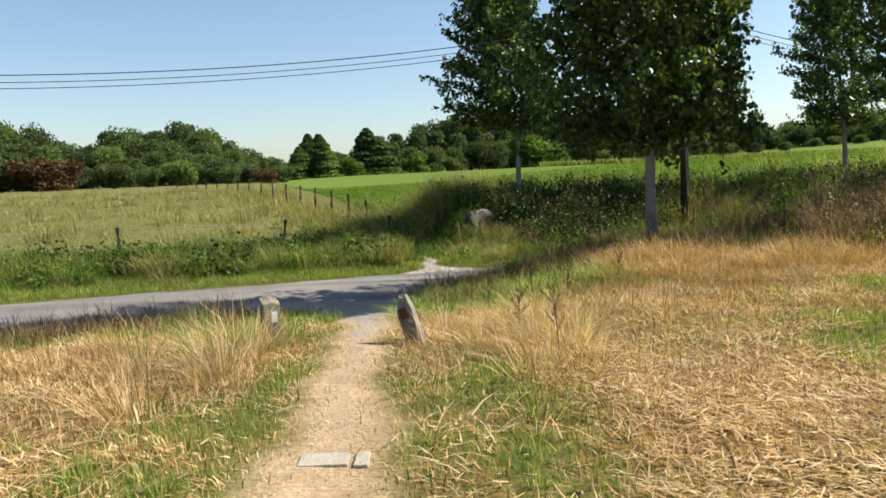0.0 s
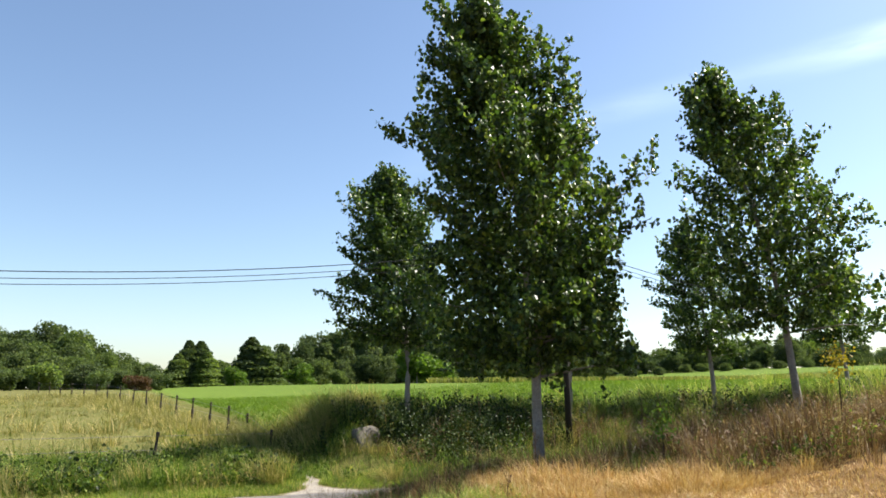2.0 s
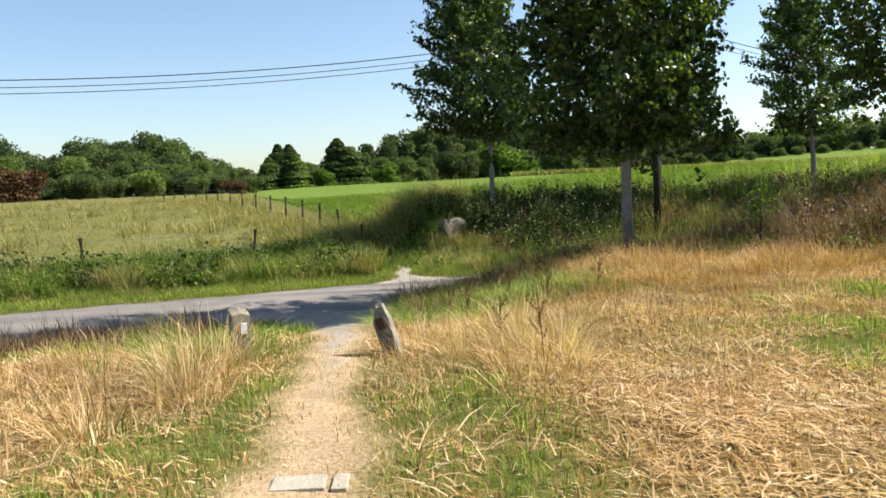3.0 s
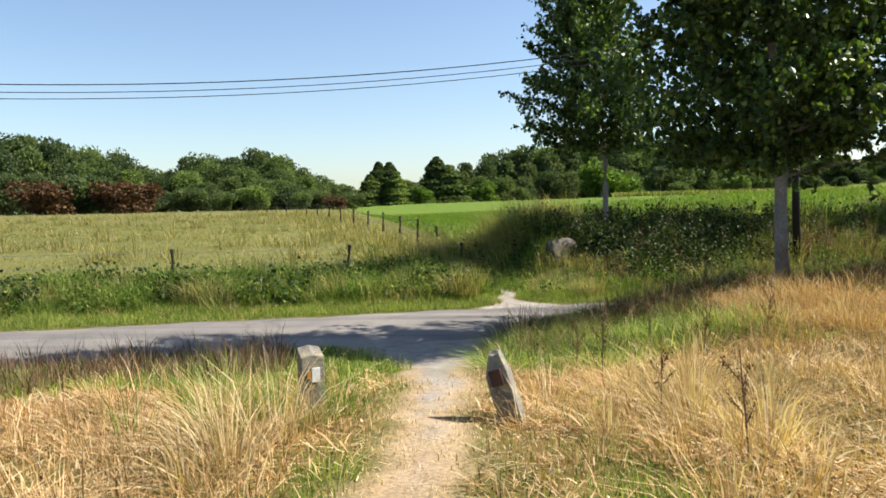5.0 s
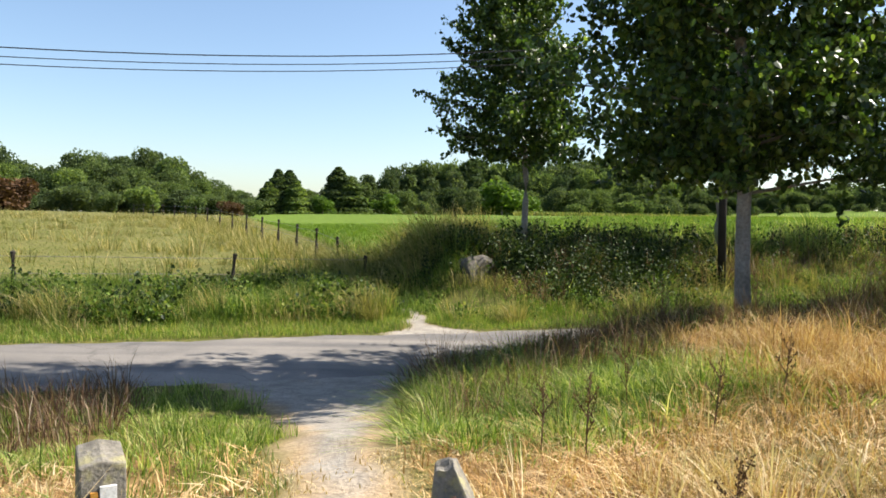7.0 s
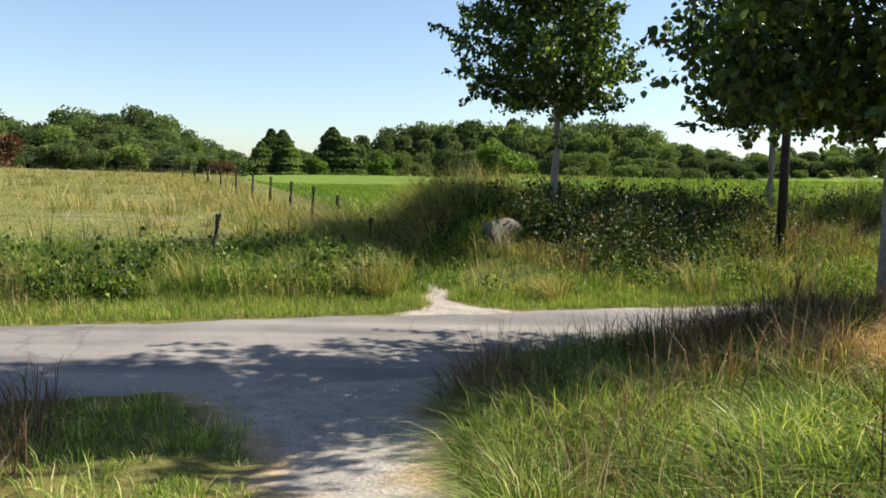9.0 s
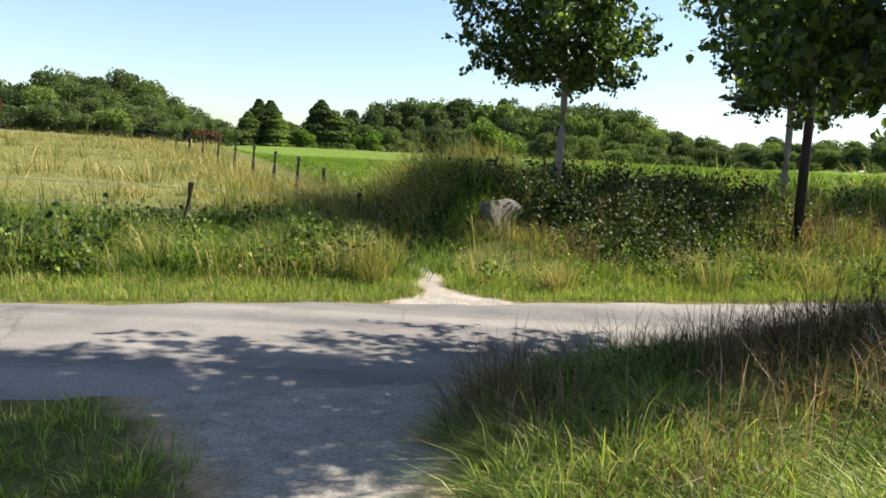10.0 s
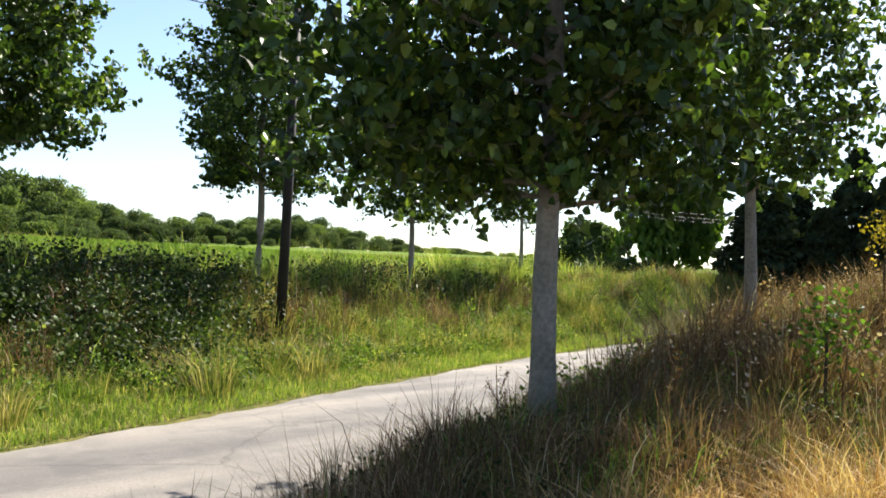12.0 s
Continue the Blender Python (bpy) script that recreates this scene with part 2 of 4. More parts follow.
M_ORANGE = two_scale("orange_paint", (0.45, 0.20, 0.03), (0.62, 0.30, 0.05), 9.0, 60, 0.6, 0.1, 0.002)
M_WIRE = two_scale("dark_cable", (0.02, 0.02, 0.02), (0.05, 0.05, 0.05), 2.0, 30, 0.6, 0.1, 0.002)
M_FENCE_WIRE = two_scale("fence_wire", (0.18, 0.17, 0.16), (0.30, 0.29, 0.28), 3.0, 40, 0.5, 0.1, 0.002)
M_CERAMIC = two_scale("brown_ceramic", (0.10, 0.05, 0.03), (0.16, 0.09, 0.05), 8.0, 60, 0.3, 0.1, 0.002)
M_CHALK = two_scale("pale_bank_soil", (0.11, 0.098, 0.082), (0.24, 0.215, 0.18), 3.0, 25, 0.95, 0.9, 0.04)


def asphalt():
    m, n, l, b = material("worn_asphalt", 0.85)
    n1, n2, vo = noise_node(n, l, 0.35, 5), noise_node(n, l, 60, 6), noise_node(n, l, 1.6, 6)
    r1 = node_ramp(n, ((0.3, (0.145, 0.134, 0.122)), (0.7, (0.21, 0.193, 0.175))))
    l.new(n1.outputs[0], r1.inputs[0])
    r2 = node_ramp(n, ((0.3, (0.7, 0.7, 0.7)), (0.75, (1.2, 1.2, 1.2))))
    l.new(n2.outputs[0], r2.inputs[0])
    col = mixed(n, l, 1.0, r1.outputs[0], r2.outputs[0], "MULTIPLY")
    r3 = node_ramp(n, ((0.50, (0, 0, 0)), (0.60, (0.55, 0.55, 0.55))))
    l.new(vo.outputs[0], r3.inputs[0])
    col = mixed(n, l, r3.outputs[0], col, (0.118, 0.111, 0.103))
    tc, mp, st = n.new("ShaderNodeTexCoord"), n.new("ShaderNodeMapping"), n.new("ShaderNodeTexNoise")
    mp.inputs["Rotation"].default_value, mp.inputs["Scale"].default_value = (0, 0, radians(-16)), (0.10, 1.3, 1)
    st.inputs["Scale"].default_value, st.inputs["Detail"].default_value = 1.0, 5
    l.new(tc.outputs["Object"], mp.inputs["Vector"])
    l.new(mp.outputs[0], st.inputs["Vector"])
    r4 = node_ramp(n, ((0.38, (0.72, 0.72, 0.74)), (0.62, (1.22, 1.20, 1.15))))
    l.new(st.outputs[0], r4.inputs[0])
    col = mixed(n, l, 1.0, col, r4.outputs[0], "MULTIPLY")
    cr = n.new("ShaderNodeTexVoronoi")
    cr.feature = "DISTANCE_TO_EDGE"
    cr.inputs["Scale"].default_value = 0.28
    warp = noise_node(n, l, 1.5, 5)
    bend_v = mixed(n, l, 0.35, tc.outputs["Object"], warp.outputs["Color"], "ADD")
    l.new(bend_v, cr.inputs["Vector"])
    r5 = node_ramp(n, ((0.0, (0.72, 0.72, 0.72)), (0.006, (1, 1, 1))))
    l.new(cr.outputs["Distance"], r5.inputs[0])
    col = mixed(n, l, 1.0, col, r5.outputs[0], "MULTIPLY")
    l.new(col, b.inputs["Base Color"])
    bumped(n, l, b, n2.outputs[0], 0.35, 0.01)
    return m


def soil():
    """The ground: bare earth, straw litter, grass and crop, by the masks kept on the mesh."""
    m, n, l, b = material("ground_cover", 1.0, 0.05)
    n1, n2, n3 = noise_node(n, l, 0.5, 6), noise_node(n, l, 30, 8), noise_node(n, l, 4, 6)

    def tone(a, c, src=n3):
        r = node_ramp(n, ((0.3, a), (0.7, c)))
        l.new(src.outputs[0], r.inputs[0])
        return r.outputs[0]

    def mask(name):
        a = n.new("ShaderNodeAttribute")
        a.attribute_name = name
        return a.outputs["Fac"]

    col = tone((0.09, 0.11, 0.025), (0.20, 0.18, 0.06))
    col = mixed(n, l, mask("straw"), col, tone((0.15, 0.085, 0.035), (0.36, 0.22, 0.095)))
    col = mixed(n, l, mask("crop"), col, tone((0.115, 0.185, 0.028), (0.165, 0.235, 0.04), n1))
    col = mixed(n, l, mask("hay"), col, tone((0.12, 0.135, 0.04), (0.25, 0.225, 0.085)))
    col = mixed(n, l, mask("bare"), col, tone((0.37, 0.265, 0.15), (0.54, 0.40, 0.245)))
    col = mixed(n, l, mask("grit"), col, tone((0.29, 0.262, 0.225), (0.46, 0.42, 0.36)))
    r2 = node_ramp(n, ((0.25, (0.42, 0.42, 0.42)), (0.75, (0.95, 0.95, 0.95))))
    l.new(n2.outputs[0], r2.inputs[0])
    col = mixed(n, l, 1.0, col, r2.outputs[0], "MULTIPLY")
    l.new(col, b.inputs["Base Color"])
    bumped(n, l, b, n2.outputs[0], 0.7, 0.03)
    return m


M_ROAD, M_SOIL = asphalt(), soil()


# ---- mesh makers ----
def fill_mesh(name, verts, faces, mat, smooth=False):
    """A mesh from arrays: verts (n, 3), faces (m, 3 or 4) or a list of such arrays."""
    me = bpy.data.meshes.new(name)
    groups = faces if isinstance(faces, list) else [faces]
    loops = np.concatenate([g.ravel() for g in groups]).astype(np.int32)
    sizes = np.concatenate([np.full(len(g), g.shape[1]) for g in groups]).astype(np.int32)
    me.vertices.add(len(verts))
    me.vertices.foreach_set("co", np.asarray(verts, np.float32).ravel())
    me.loops.add(len(loops))
    me.loops.foreach_set("vertex_index", loops)
    me.polygons.add(len(sizes))
    me.polygons.foreach_set("loop_start", np.r_[0, np.cumsum(sizes)[:-1]].astype(np.int32))
    me.polygons.foreach_set("loop_total", sizes)
    me.polygons.foreach_set("use_smooth", np.full(len(sizes), smooth))
    me.update(calc_edges=True)
    me.validate()
    me.materials.append(mat)
    return me


def part(name, bm, mat, parent=None, label="", smooth=False):
    """Links a bmesh as one mesh object under a thing or a part."""
    me = bpy.data.meshes.new(name)
    bm.to_mesh(me)
    bm.free()
    me.materials.append(mat)
    if smooth:
        me.polygons.foreach_set("use_smooth", [True] * len(me.polygons))
    ob = new(name, me)
    ob.parent = parent
    if label:
        ob["label"] = label
    return ob


def box_bm(x0, x1, y0, y1, z0, z1, bevel=0.0, worn=0.0, seed=1, cuts=0):
    bm = bmesh.new()
    bmesh.ops.create_cube(bm, size=1)
    for v in bm.verts:
        v.co = Vector(((x0 + x1) / 2 + v.co.x * (x1 - x0), (y0 + y1) / 2 + v.co.y * (y1 - y0), (z0 + z1) / 2 + v.co.z * (z1 - z0)))
    if bevel:
        bmesh.ops.bevel(bm, geom=bm.edges[:], offset=bevel, segments=2, affect="EDGES", profile=0.6)
    if cuts:
        bmesh.ops.subdivide_edges(bm, edges=bm.edges[:], cuts=cuts, use_grid_fill=True)
    if worn:
        for v in bm.verts:
            v.co += noise.noise_vector(v.co * 9 + Vector((seed * 3.1, 0, 0))) * worn
    return bm


def tube_bm(points, radii, sides=8, bm=None):
    """A tapered round tube along points."""
    bm = bm or bmesh.new()
    rings = []
    pts = [Vector(p) for p in points]
    for i, (p, r) in enumerate(zip(pts, radii)):
        d = (pts[min(i + 1, len(pts) - 1)] - pts[max(i - 1, 0)]).normalized()
        q = d.to_track_quat("Z", "Y")
        rings.append([bm.verts.new(p + q @ Vector((r * math.cos(a), r * math.sin(a), 0))) for a in (2 * math.pi * k / sides for k in range(sides))])
    for a, b in zip(rings, rings[1:]):
        for k in range(sides):
            bm.faces.new((a[k], a[(k + 1) % sides], b[(k + 1) % sides], b[k]))
    bm.faces.new(rings[0][::-1])
    bm.faces.new(rings[-1])
    return bm




def blade_mesh(name, x, y, h, dx, dy, width, r, mat, label, category, lift=0.0):
    """Grass as one object: a bent blade of three triangles at each place."""
    n = len(x)
    z = ground_z(x, y) - 0.02 + lift
    f = r.uniform(0, np.pi, n)
    w = width * r.uniform(0.6, 1.4, n)
    cx, cy = np.cos(f) * w, np.sin(f) * w
    over = np.hypot(dx, dy) / np.maximum(h, 0.03)
    top = h * np.clip(1.08 - 0.42 * over, 0.18, 1.0)
    v = np.empty((n, 5, 3), np.float32)
    v[:, 0] = np.stack([x - cx, y - cy, z], 1)
    v[:, 1] = np.stack([x + cx, y + cy, z], 1)
    v[:, 2] = np.stack([x + cx * 0.8 + dx * 0.36, y + cy * 0.8 + dy * 0.36, z + top * 0.66], 1)
    v[:, 3] = np.stack([x - cx * 0.8 + dx * 0.36, y - cy * 0.8 + dy * 0.36, z + top * 0.66], 1)
    v[:, 4] = np.stack([x + dx, y + dy, z + top], 1)
    base = (np.arange(n) * 5)[:, None]
    me = fill_mesh(name, v.reshape(-1, 3), [base + np.array([0, 1, 2, 3]), base + np.array([3, 2, 4])], mat)
    return tagged(new(name, me), label, category, kind="stuff")


def blades(name, xy, low, high, width, lean, mat, label, category, wind=0.25, seed=0):
    """Loose blades, each with a height and lean of its own (lean: as a share of the height)."""
    r = np.random.default_rng(seed + 11)
    n = len(xy)
    h = r.uniform(low, high, n)
    a, t = r.uniform(0, 2 * np.pi, n), r.uniform(0, lean, n) * h
    return blade_mesh(name, xy[:, 0], xy[:, 1], h, np.cos(a) * t - wind * h, np.sin(a) * t - 0.3 * wind * h, width, r, mat, label, category)


def tufts(name, centers, per, spread, low, high, width, lean, mat, label, category, wind=0.2, seed=0, swell=0.0):
    """Blades in clumps that open outwards; each clump has a height and a lean of its own. swell: how far whole patches stand taller or lower."""
    r = np.random.default_rng(seed + 23)
    m = len(centers)
    size = r.uniform(0.55, 1.25, m) * (1 + swell * (2 * step(0.2, 0.8, blotch(centers[:, 0], centers[:, 1], 0.8, seed)) - 1))
    own = r.normal(0, 0.22, (m, 2))
    k = np.repeat(np.arange(m), per)
    a, q = r.uniform(0, 2 * np.pi, len(k)), np.sqrt(r.uniform(0, 1, len(k)))
    x = centers[k, 0] + np.cos(a) * q * spread * size[k]
    y = centers[k, 1] + np.sin(a) * q * spread * size[k]
    h = r.uniform(low, high, len(k)) * size[k]
    t = lean * q * h * r.uniform(0.4, 1.3, len(k))
    dx = np.cos(a) * t + (own[k, 0] - wind) * h + r.normal(0, 0.12, len(k)) * h
    dy = np.sin(a) * t + (own[k, 1] - 0.3 * wind) * h + r.normal(0, 0.12, len(k)) * h
    return blade_mesh(name, x, y, h, dx, dy, width, r, mat, label, category)


def scatter(n, box, keep=None, seed=0, uv=True):
    """Random places in a box (u0, u1, v0, v1) along and across the road (or x, y), with those that keep() allows."""
    r = np.random.default_rng(seed + 100)
    p = np.stack([r.uniform(box[0], box[1], n), r.uniform(box[2], box[3], n)], 1)
    if uv:
        p = np.stack(plan(p[:, 0], p[:, 1]), 1)
    if keep is not None:
        p = p[r.uniform(0, 1, len(p)) < keep(p[:, 0], p[:, 1])]
    return p


def blotch(x, y, scale, seed=0.0):
    """Smooth patches between 0 and 1."""
    x, y = x / scale, y / scale
    s = np.sin(1.3 * x + 2.1 * y + seed) + np.sin(-1.9 * x + 1.1 * y + 2.3 * seed) + np.sin(2.9 * x + 0.4 * y + 0.7 * seed) * 0.7 + np.sin(0.5 * x - 3.1 * y + seed) * 0.7
    return np.clip(0.5 + s / 4.4, 0, 1)


def near_green(x, y):
    """1 where the near field keeps green grass."""
    spots = ((0.30, 4.6, 0.50, 2.4), (-1.65, 3.6, 0.45, 1.5), (3.8, 6.2, 1.0, 1.0), (4.9, 8.5, 0.9, 0.45), (-1.5, 9.3, 0.5, 1.8), (-1.25, 5.4, 0.18, 1.1))
    return np.clip(sum(np.exp(-(((x - a) / c) ** 2) - ((y - b) / d) ** 2) for a, b, c, d in spots) * 1.25, 0, 1) * (0.45 + 0.55 * step(0.3, 0.6, blotch(x, y, 0.45, 9.0)))


# ---- ground, road and path ----
def make_ground():
    def axis(lo, hi, fine, far):
        core = np.arange(lo, hi + fine / 2, fine)
        out, s, a = [], fine, hi
        while a < far:
            s *= 1.22
            a += s
            out.append(a)
        left, s, a = [], fine, lo
        while a > -far:
            s *= 1.22
            a -= s
            left.append(a)
        return np.r_[left[::-1], core, out]

    gx, gy = axis(-12, 26, 0.16, 2500), axis(-2, 34, 0.16, 2500)
    X, Y = np.meshgrid(gx, gy)
    Z = ground_z(X, Y)
    u, v = along(X, Y), across(X, Y)
    under = step(V_NEAR + 0.1, V_NEAR + 0.3, v) * (1 - step(V_FAR - 0.3, V_FAR - 0.1, v))
    Z = Z - 0.10 * under
    nx, ny = len(gx), len(gy)
    i = (np.arange(ny - 1)[:, None] * nx + np.arange(nx - 1)[None]).ravel()
    me = fill_mesh("ground", np.stack([X, Y, Z], -1).reshape(-1, 3), np.stack([i, i + 1, i + nx + 1, i + nx], 1), M_SOIL, True)
    off = path_off(X, Y)
    masks = {
        "straw": (v < 14.6) * (1 - near_green(X, Y)) * (0.35 + 0.65 * step(0.25, 0.6, blotch(X, Y, 2.3, 1.0))) * step(0.05, 0.5, off) * (1 - step(11.0, 13.0, v)),
        "crop": (v > 26.5) * (u > 7) * 1.0,
        "hay": (v > 23.5) * (u < 5.0) * (0.5 + 0.5 * blotch(X, Y, 3.0, 2.0)),
        "bare": np.maximum((v < 14.9) * (1 - step(-0.08, 0.16, off)), side_path(u, v)),
        "grit": np.maximum((v < 14.9) * (1 - step(-0.22, -0.02, off + 0.12 * blotch(X, Y, 0.35, 4.0))) * step(4.6, 9.5, Y + 1.5 * blotch(X, Y, 0.6, 6.0)), side_path(u, v)),
    }
    for key, val in masks.items():
        me.attributes.new(key, "FLOAT", "POINT").data.foreach_set("value", np.asarray(val, np.float32).ravel())
    return tagged(new("ground", me), "rolling farmland with stubble, pasture and crop", "ground", kind="structure")


make_ground()


def strip(name, us, left, right, lift, mat, cross=9, crown=0.0):
    """A sheet along the road between two edges."""
    k = np.linspace(0, 1, cross)
    U = np.repeat(us[:, None], cross, 1)
    V = left[:, None] * (1 - k) + right[:, None] * k
    X, Y = plan(U, V)
    Z = ground_z(X, Y) + lift + crown * np.sin(np.pi * k)[None]
    Z[:, 0] -= 0.06
    Z[:, -1] -= 0.06
    i = (np.arange(len(us) - 1)[:, None] * cross + np.arange(cross - 1)[None]).ravel()
    return new(name, fill_mesh(name, np.stack([X, Y, Z], -1).reshape(-1, 3), np.stack([i, i + cross, i + cross + 1, i + 1], 1), mat, True))


us = np.arange(-70, 90, 0.25)
edge = lambda k: 0.07 * np.sin(us * 1.3 + k) + 0.05 * np.sin(us * 3.7 + 2 * k) + 0.03 * np.sin(us * 9.1 + k)
tagged(strip("road", us, V_NEAR + edge(1.0), V_FAR + edge(4.0), 0.015, M_ROAD, 11, 0.03), "narrow grey worn asphalt country road", "road", kind="structure")


# ---- trees ----
def leaf_mesh(name, centers, size, mat, seed=0, hang=0.5, wide=0.8):
    """Leaves as one mesh: each two folded faces with a rounded outline."""
    r = np.random.default_rng(seed + 5)
    n = len(centers)
    tip = r.normal(0, 1, (n, 3))
    tip[:, 2] -= hang * 2
    tip /= np.linalg.norm(tip, axis=1)[:, None]
    side = np.cross(tip, r.normal(0, 1, (n, 3)))
    side /= np.linalg.norm(side, axis=1)[:, None] + 1e-9
    nor = np.cross(tip, side)
    s = (size * r.uniform(0.6, 1.25, n))[:, None]
    w = s * wide * 0.5
    base = centers - tip * s * 0.5
    v = np.empty((n, 6, 3), np.float32)
    v[:, 0] = base
    v[:, 1] = base + tip * s * 0.22 + side * w + nor * s * 0.10
    v[:, 2] = base + tip * s * 0.62 + side * w * 0.75 + nor * s * 0.08
    v[:, 3] = base + tip * s
    v[:, 4] = base + tip * s * 0.62 - side * w * 0.75 + nor * s * 0.08
    v[:, 5] = base + tip * s * 0.22 - side * w + nor * s * 0.10
    k = (np.arange(n) * 6)[:, None]
    return fill_mesh(name, v.reshape(-1, 3), [k + np.array([0, 1, 2, 3]), k + np.array([0, 3, 4, 5])], mat)


def crown_radius(k, radius):
    return radius * np.interp(k, (0, 0.08, 0.2, 0.4, 0.56, 0.7, 0.85, 0.95, 1), (0.45, 0.80, 1.0, 1.0, 0.84, 0.62, 0.33, 0.12, 0.02))


def poplar(x, y, height, radius, bottom, lean, girth, seed, count, label, limbs=44, shift=0.0, sway=2.2, north=0.0):
    """A young poplar: upright trunk, rising limbs with leafy shoots, a ragged crown combed to one side by the wind."""
    r = np.random.default_rng(seed)
    z0 = float(ground_z(x, y)) - 0.05
    tree = tagged(new("poplar_tree"), label, "tree", "young poplars along the road")
    tree.matrix_world = pose(x, y, z0)
    stem = lambda z: Vector((-lean * max(0, z / height) ** sway, 0, z))
    zs = np.linspace(0, height * 0.97, 16)
    pts = [stem(z) + Vector((0.03 * math.sin(z * 1.7 + seed), 0.03 * math.cos(z * 1.3 + seed), 0)) for z in zs]
    rad = [girth * (1.2 if i == 0 else 1.0) * (1 - 0.93 * (z / height)) + 0.008 for i, z in enumerate(zs)]
    part("trunk", tube_bm(pts, rad, 12), M_BARK, tree, "pale grey smooth bark", True)
    span = height - bottom
    shoots, size = [], radius / 2.4
    for i in range(limbs):
        k0 = 0.93 * (i / limbs) ** 1.15
        ang = i * 2.4 + r.uniform(-0.5, 0.5)
        rr = crown_radius(min(1.0, k0 + 0.08), radius) * (r.uniform(1.0, 1.12) if i % 5 == 0 else r.uniform(0.55, 0.96))
        za = bottom - 0.15 + span * k0
        rise = rr * (0.15 + 0.9 * k0) * r.uniform(0.7, 1.3) + 0.1
        a = stem(za)
        e = stem(za + rise) + Vector((math.cos(ang) * rr - 0.22 * rr * k0 - shift, math.sin(ang) * rr + north * max(0.0, 1 - 2.4 * k0), 0))
        e.z -= 0.10 * rr * (1 - k0)
        mid = a.lerp(e, 0.5) + Vector((math.cos(ang) * rr * 0.10, math.sin(ang) * rr * 0.10, 0.07 * rr * (0.8 - k0)))
        g = girth * 0.24 * (1 - 0.7 * k0) + 0.006
        if i % 3 == 0:
            part("limb", tube_bm([a, mid, e], [g, g * 0.55, 0.005], 6), M_BARK, tree, smooth=True)
        out = (e - a).normalized()
        for j in range(13):
            q = 0.14 + 0.86 * (j + r.uniform(0.2, 1.0)) / 13
            p = a.lerp(mid, q * 2) if q < 0.5 else mid.lerp(e, q * 2 - 1)
            d = Vector(r.normal(0, 0.45, 3)) + out * 0.45 + Vector((-0.22, 0, 0.25 + 0.75 * min(1.0, 1.6 * k0)))
            tip = p + d.normalized() * r.uniform(0.25, 0.85) * size
            shoots.append((*p, *tip))
        shoots.append((*mid, *(e + out * 0.2 * size)))
    shoots = np.array(shoots)
    span_of = np.linalg.norm(shoots[:, 3:] - shoots[:, :3], axis=1)
    n1 = int(count * 0.86)
    pick = r.choice(len(shoots), n1, p=span_of / span_of.sum())
    q = r.uniform(0.05, 1.0, (n1, 1))
    one = shoots[pick, :3] * (1 - q) + shoots[pick, 3:] * q + r.normal(0, 0.062, (n1, 3)) * (1.2 - 0.5 * q)
    n2 = count - n1
    ks, an = r.uniform(0.03, 0.9, n2), r.uniform(0, 2 * np.pi, n2)
    rr = crown_radius(ks, radius) * np.sqrt(r.uniform(0, 0.5, n2))
    zz = bottom + span * ks
    two = np.stack([np.cos(an) * rr - shift - lean * (zz / height) ** sway, np.sin(an) * rr + north * np.maximum(0, 1 - 2.4 * ks), zz], 1)
    ob = new("foliage", leaf_mesh("foliage", np.concatenate([one, two]), 0.115, M_LEAF, seed))
    ob.parent = tree
    ob["label"] = "rounded dark green poplar leaves"
    return tree


poplar(4.31, 15.04, 10.5, 2.6, 2.1, 1.6, 0.108, 3, 57000, "young poplar with pale trunk and windswept crown on the verge", 155, -0.26, 2.4, 1.0)
poplar(2.79, 25.36, 9.1, 2.2, 2.85, 0.75, 0.095, 4, 38000, "young poplar with dense dark crown above the weedy bank", 115, 0.08)
poplar(9.11, 27.22, 8.4, 2.2, 2.7, 0.7, 0.10, 5, 30000, "young poplar with leaning thin trunk behind the pole", 100)
poplar(15.76, 28.85, 8.0, 2.0, 2.5, 1.0, 0.10, 6, 20000, "young poplar with thin trunk beside the green field", 70)
poplar(22.47, 29.66, 6.2, 1.6, 2.5, 0.6, 0.09, 7, 12000, "small young poplar with thin trunk beside the green field")
poplar(10.76, 15.93, 9.1, 2.15, 2.7, 2.2, 0.095, 8, 23000, "young poplar with windswept crown among dry brown weeds", 100, -0.4, 2.2)


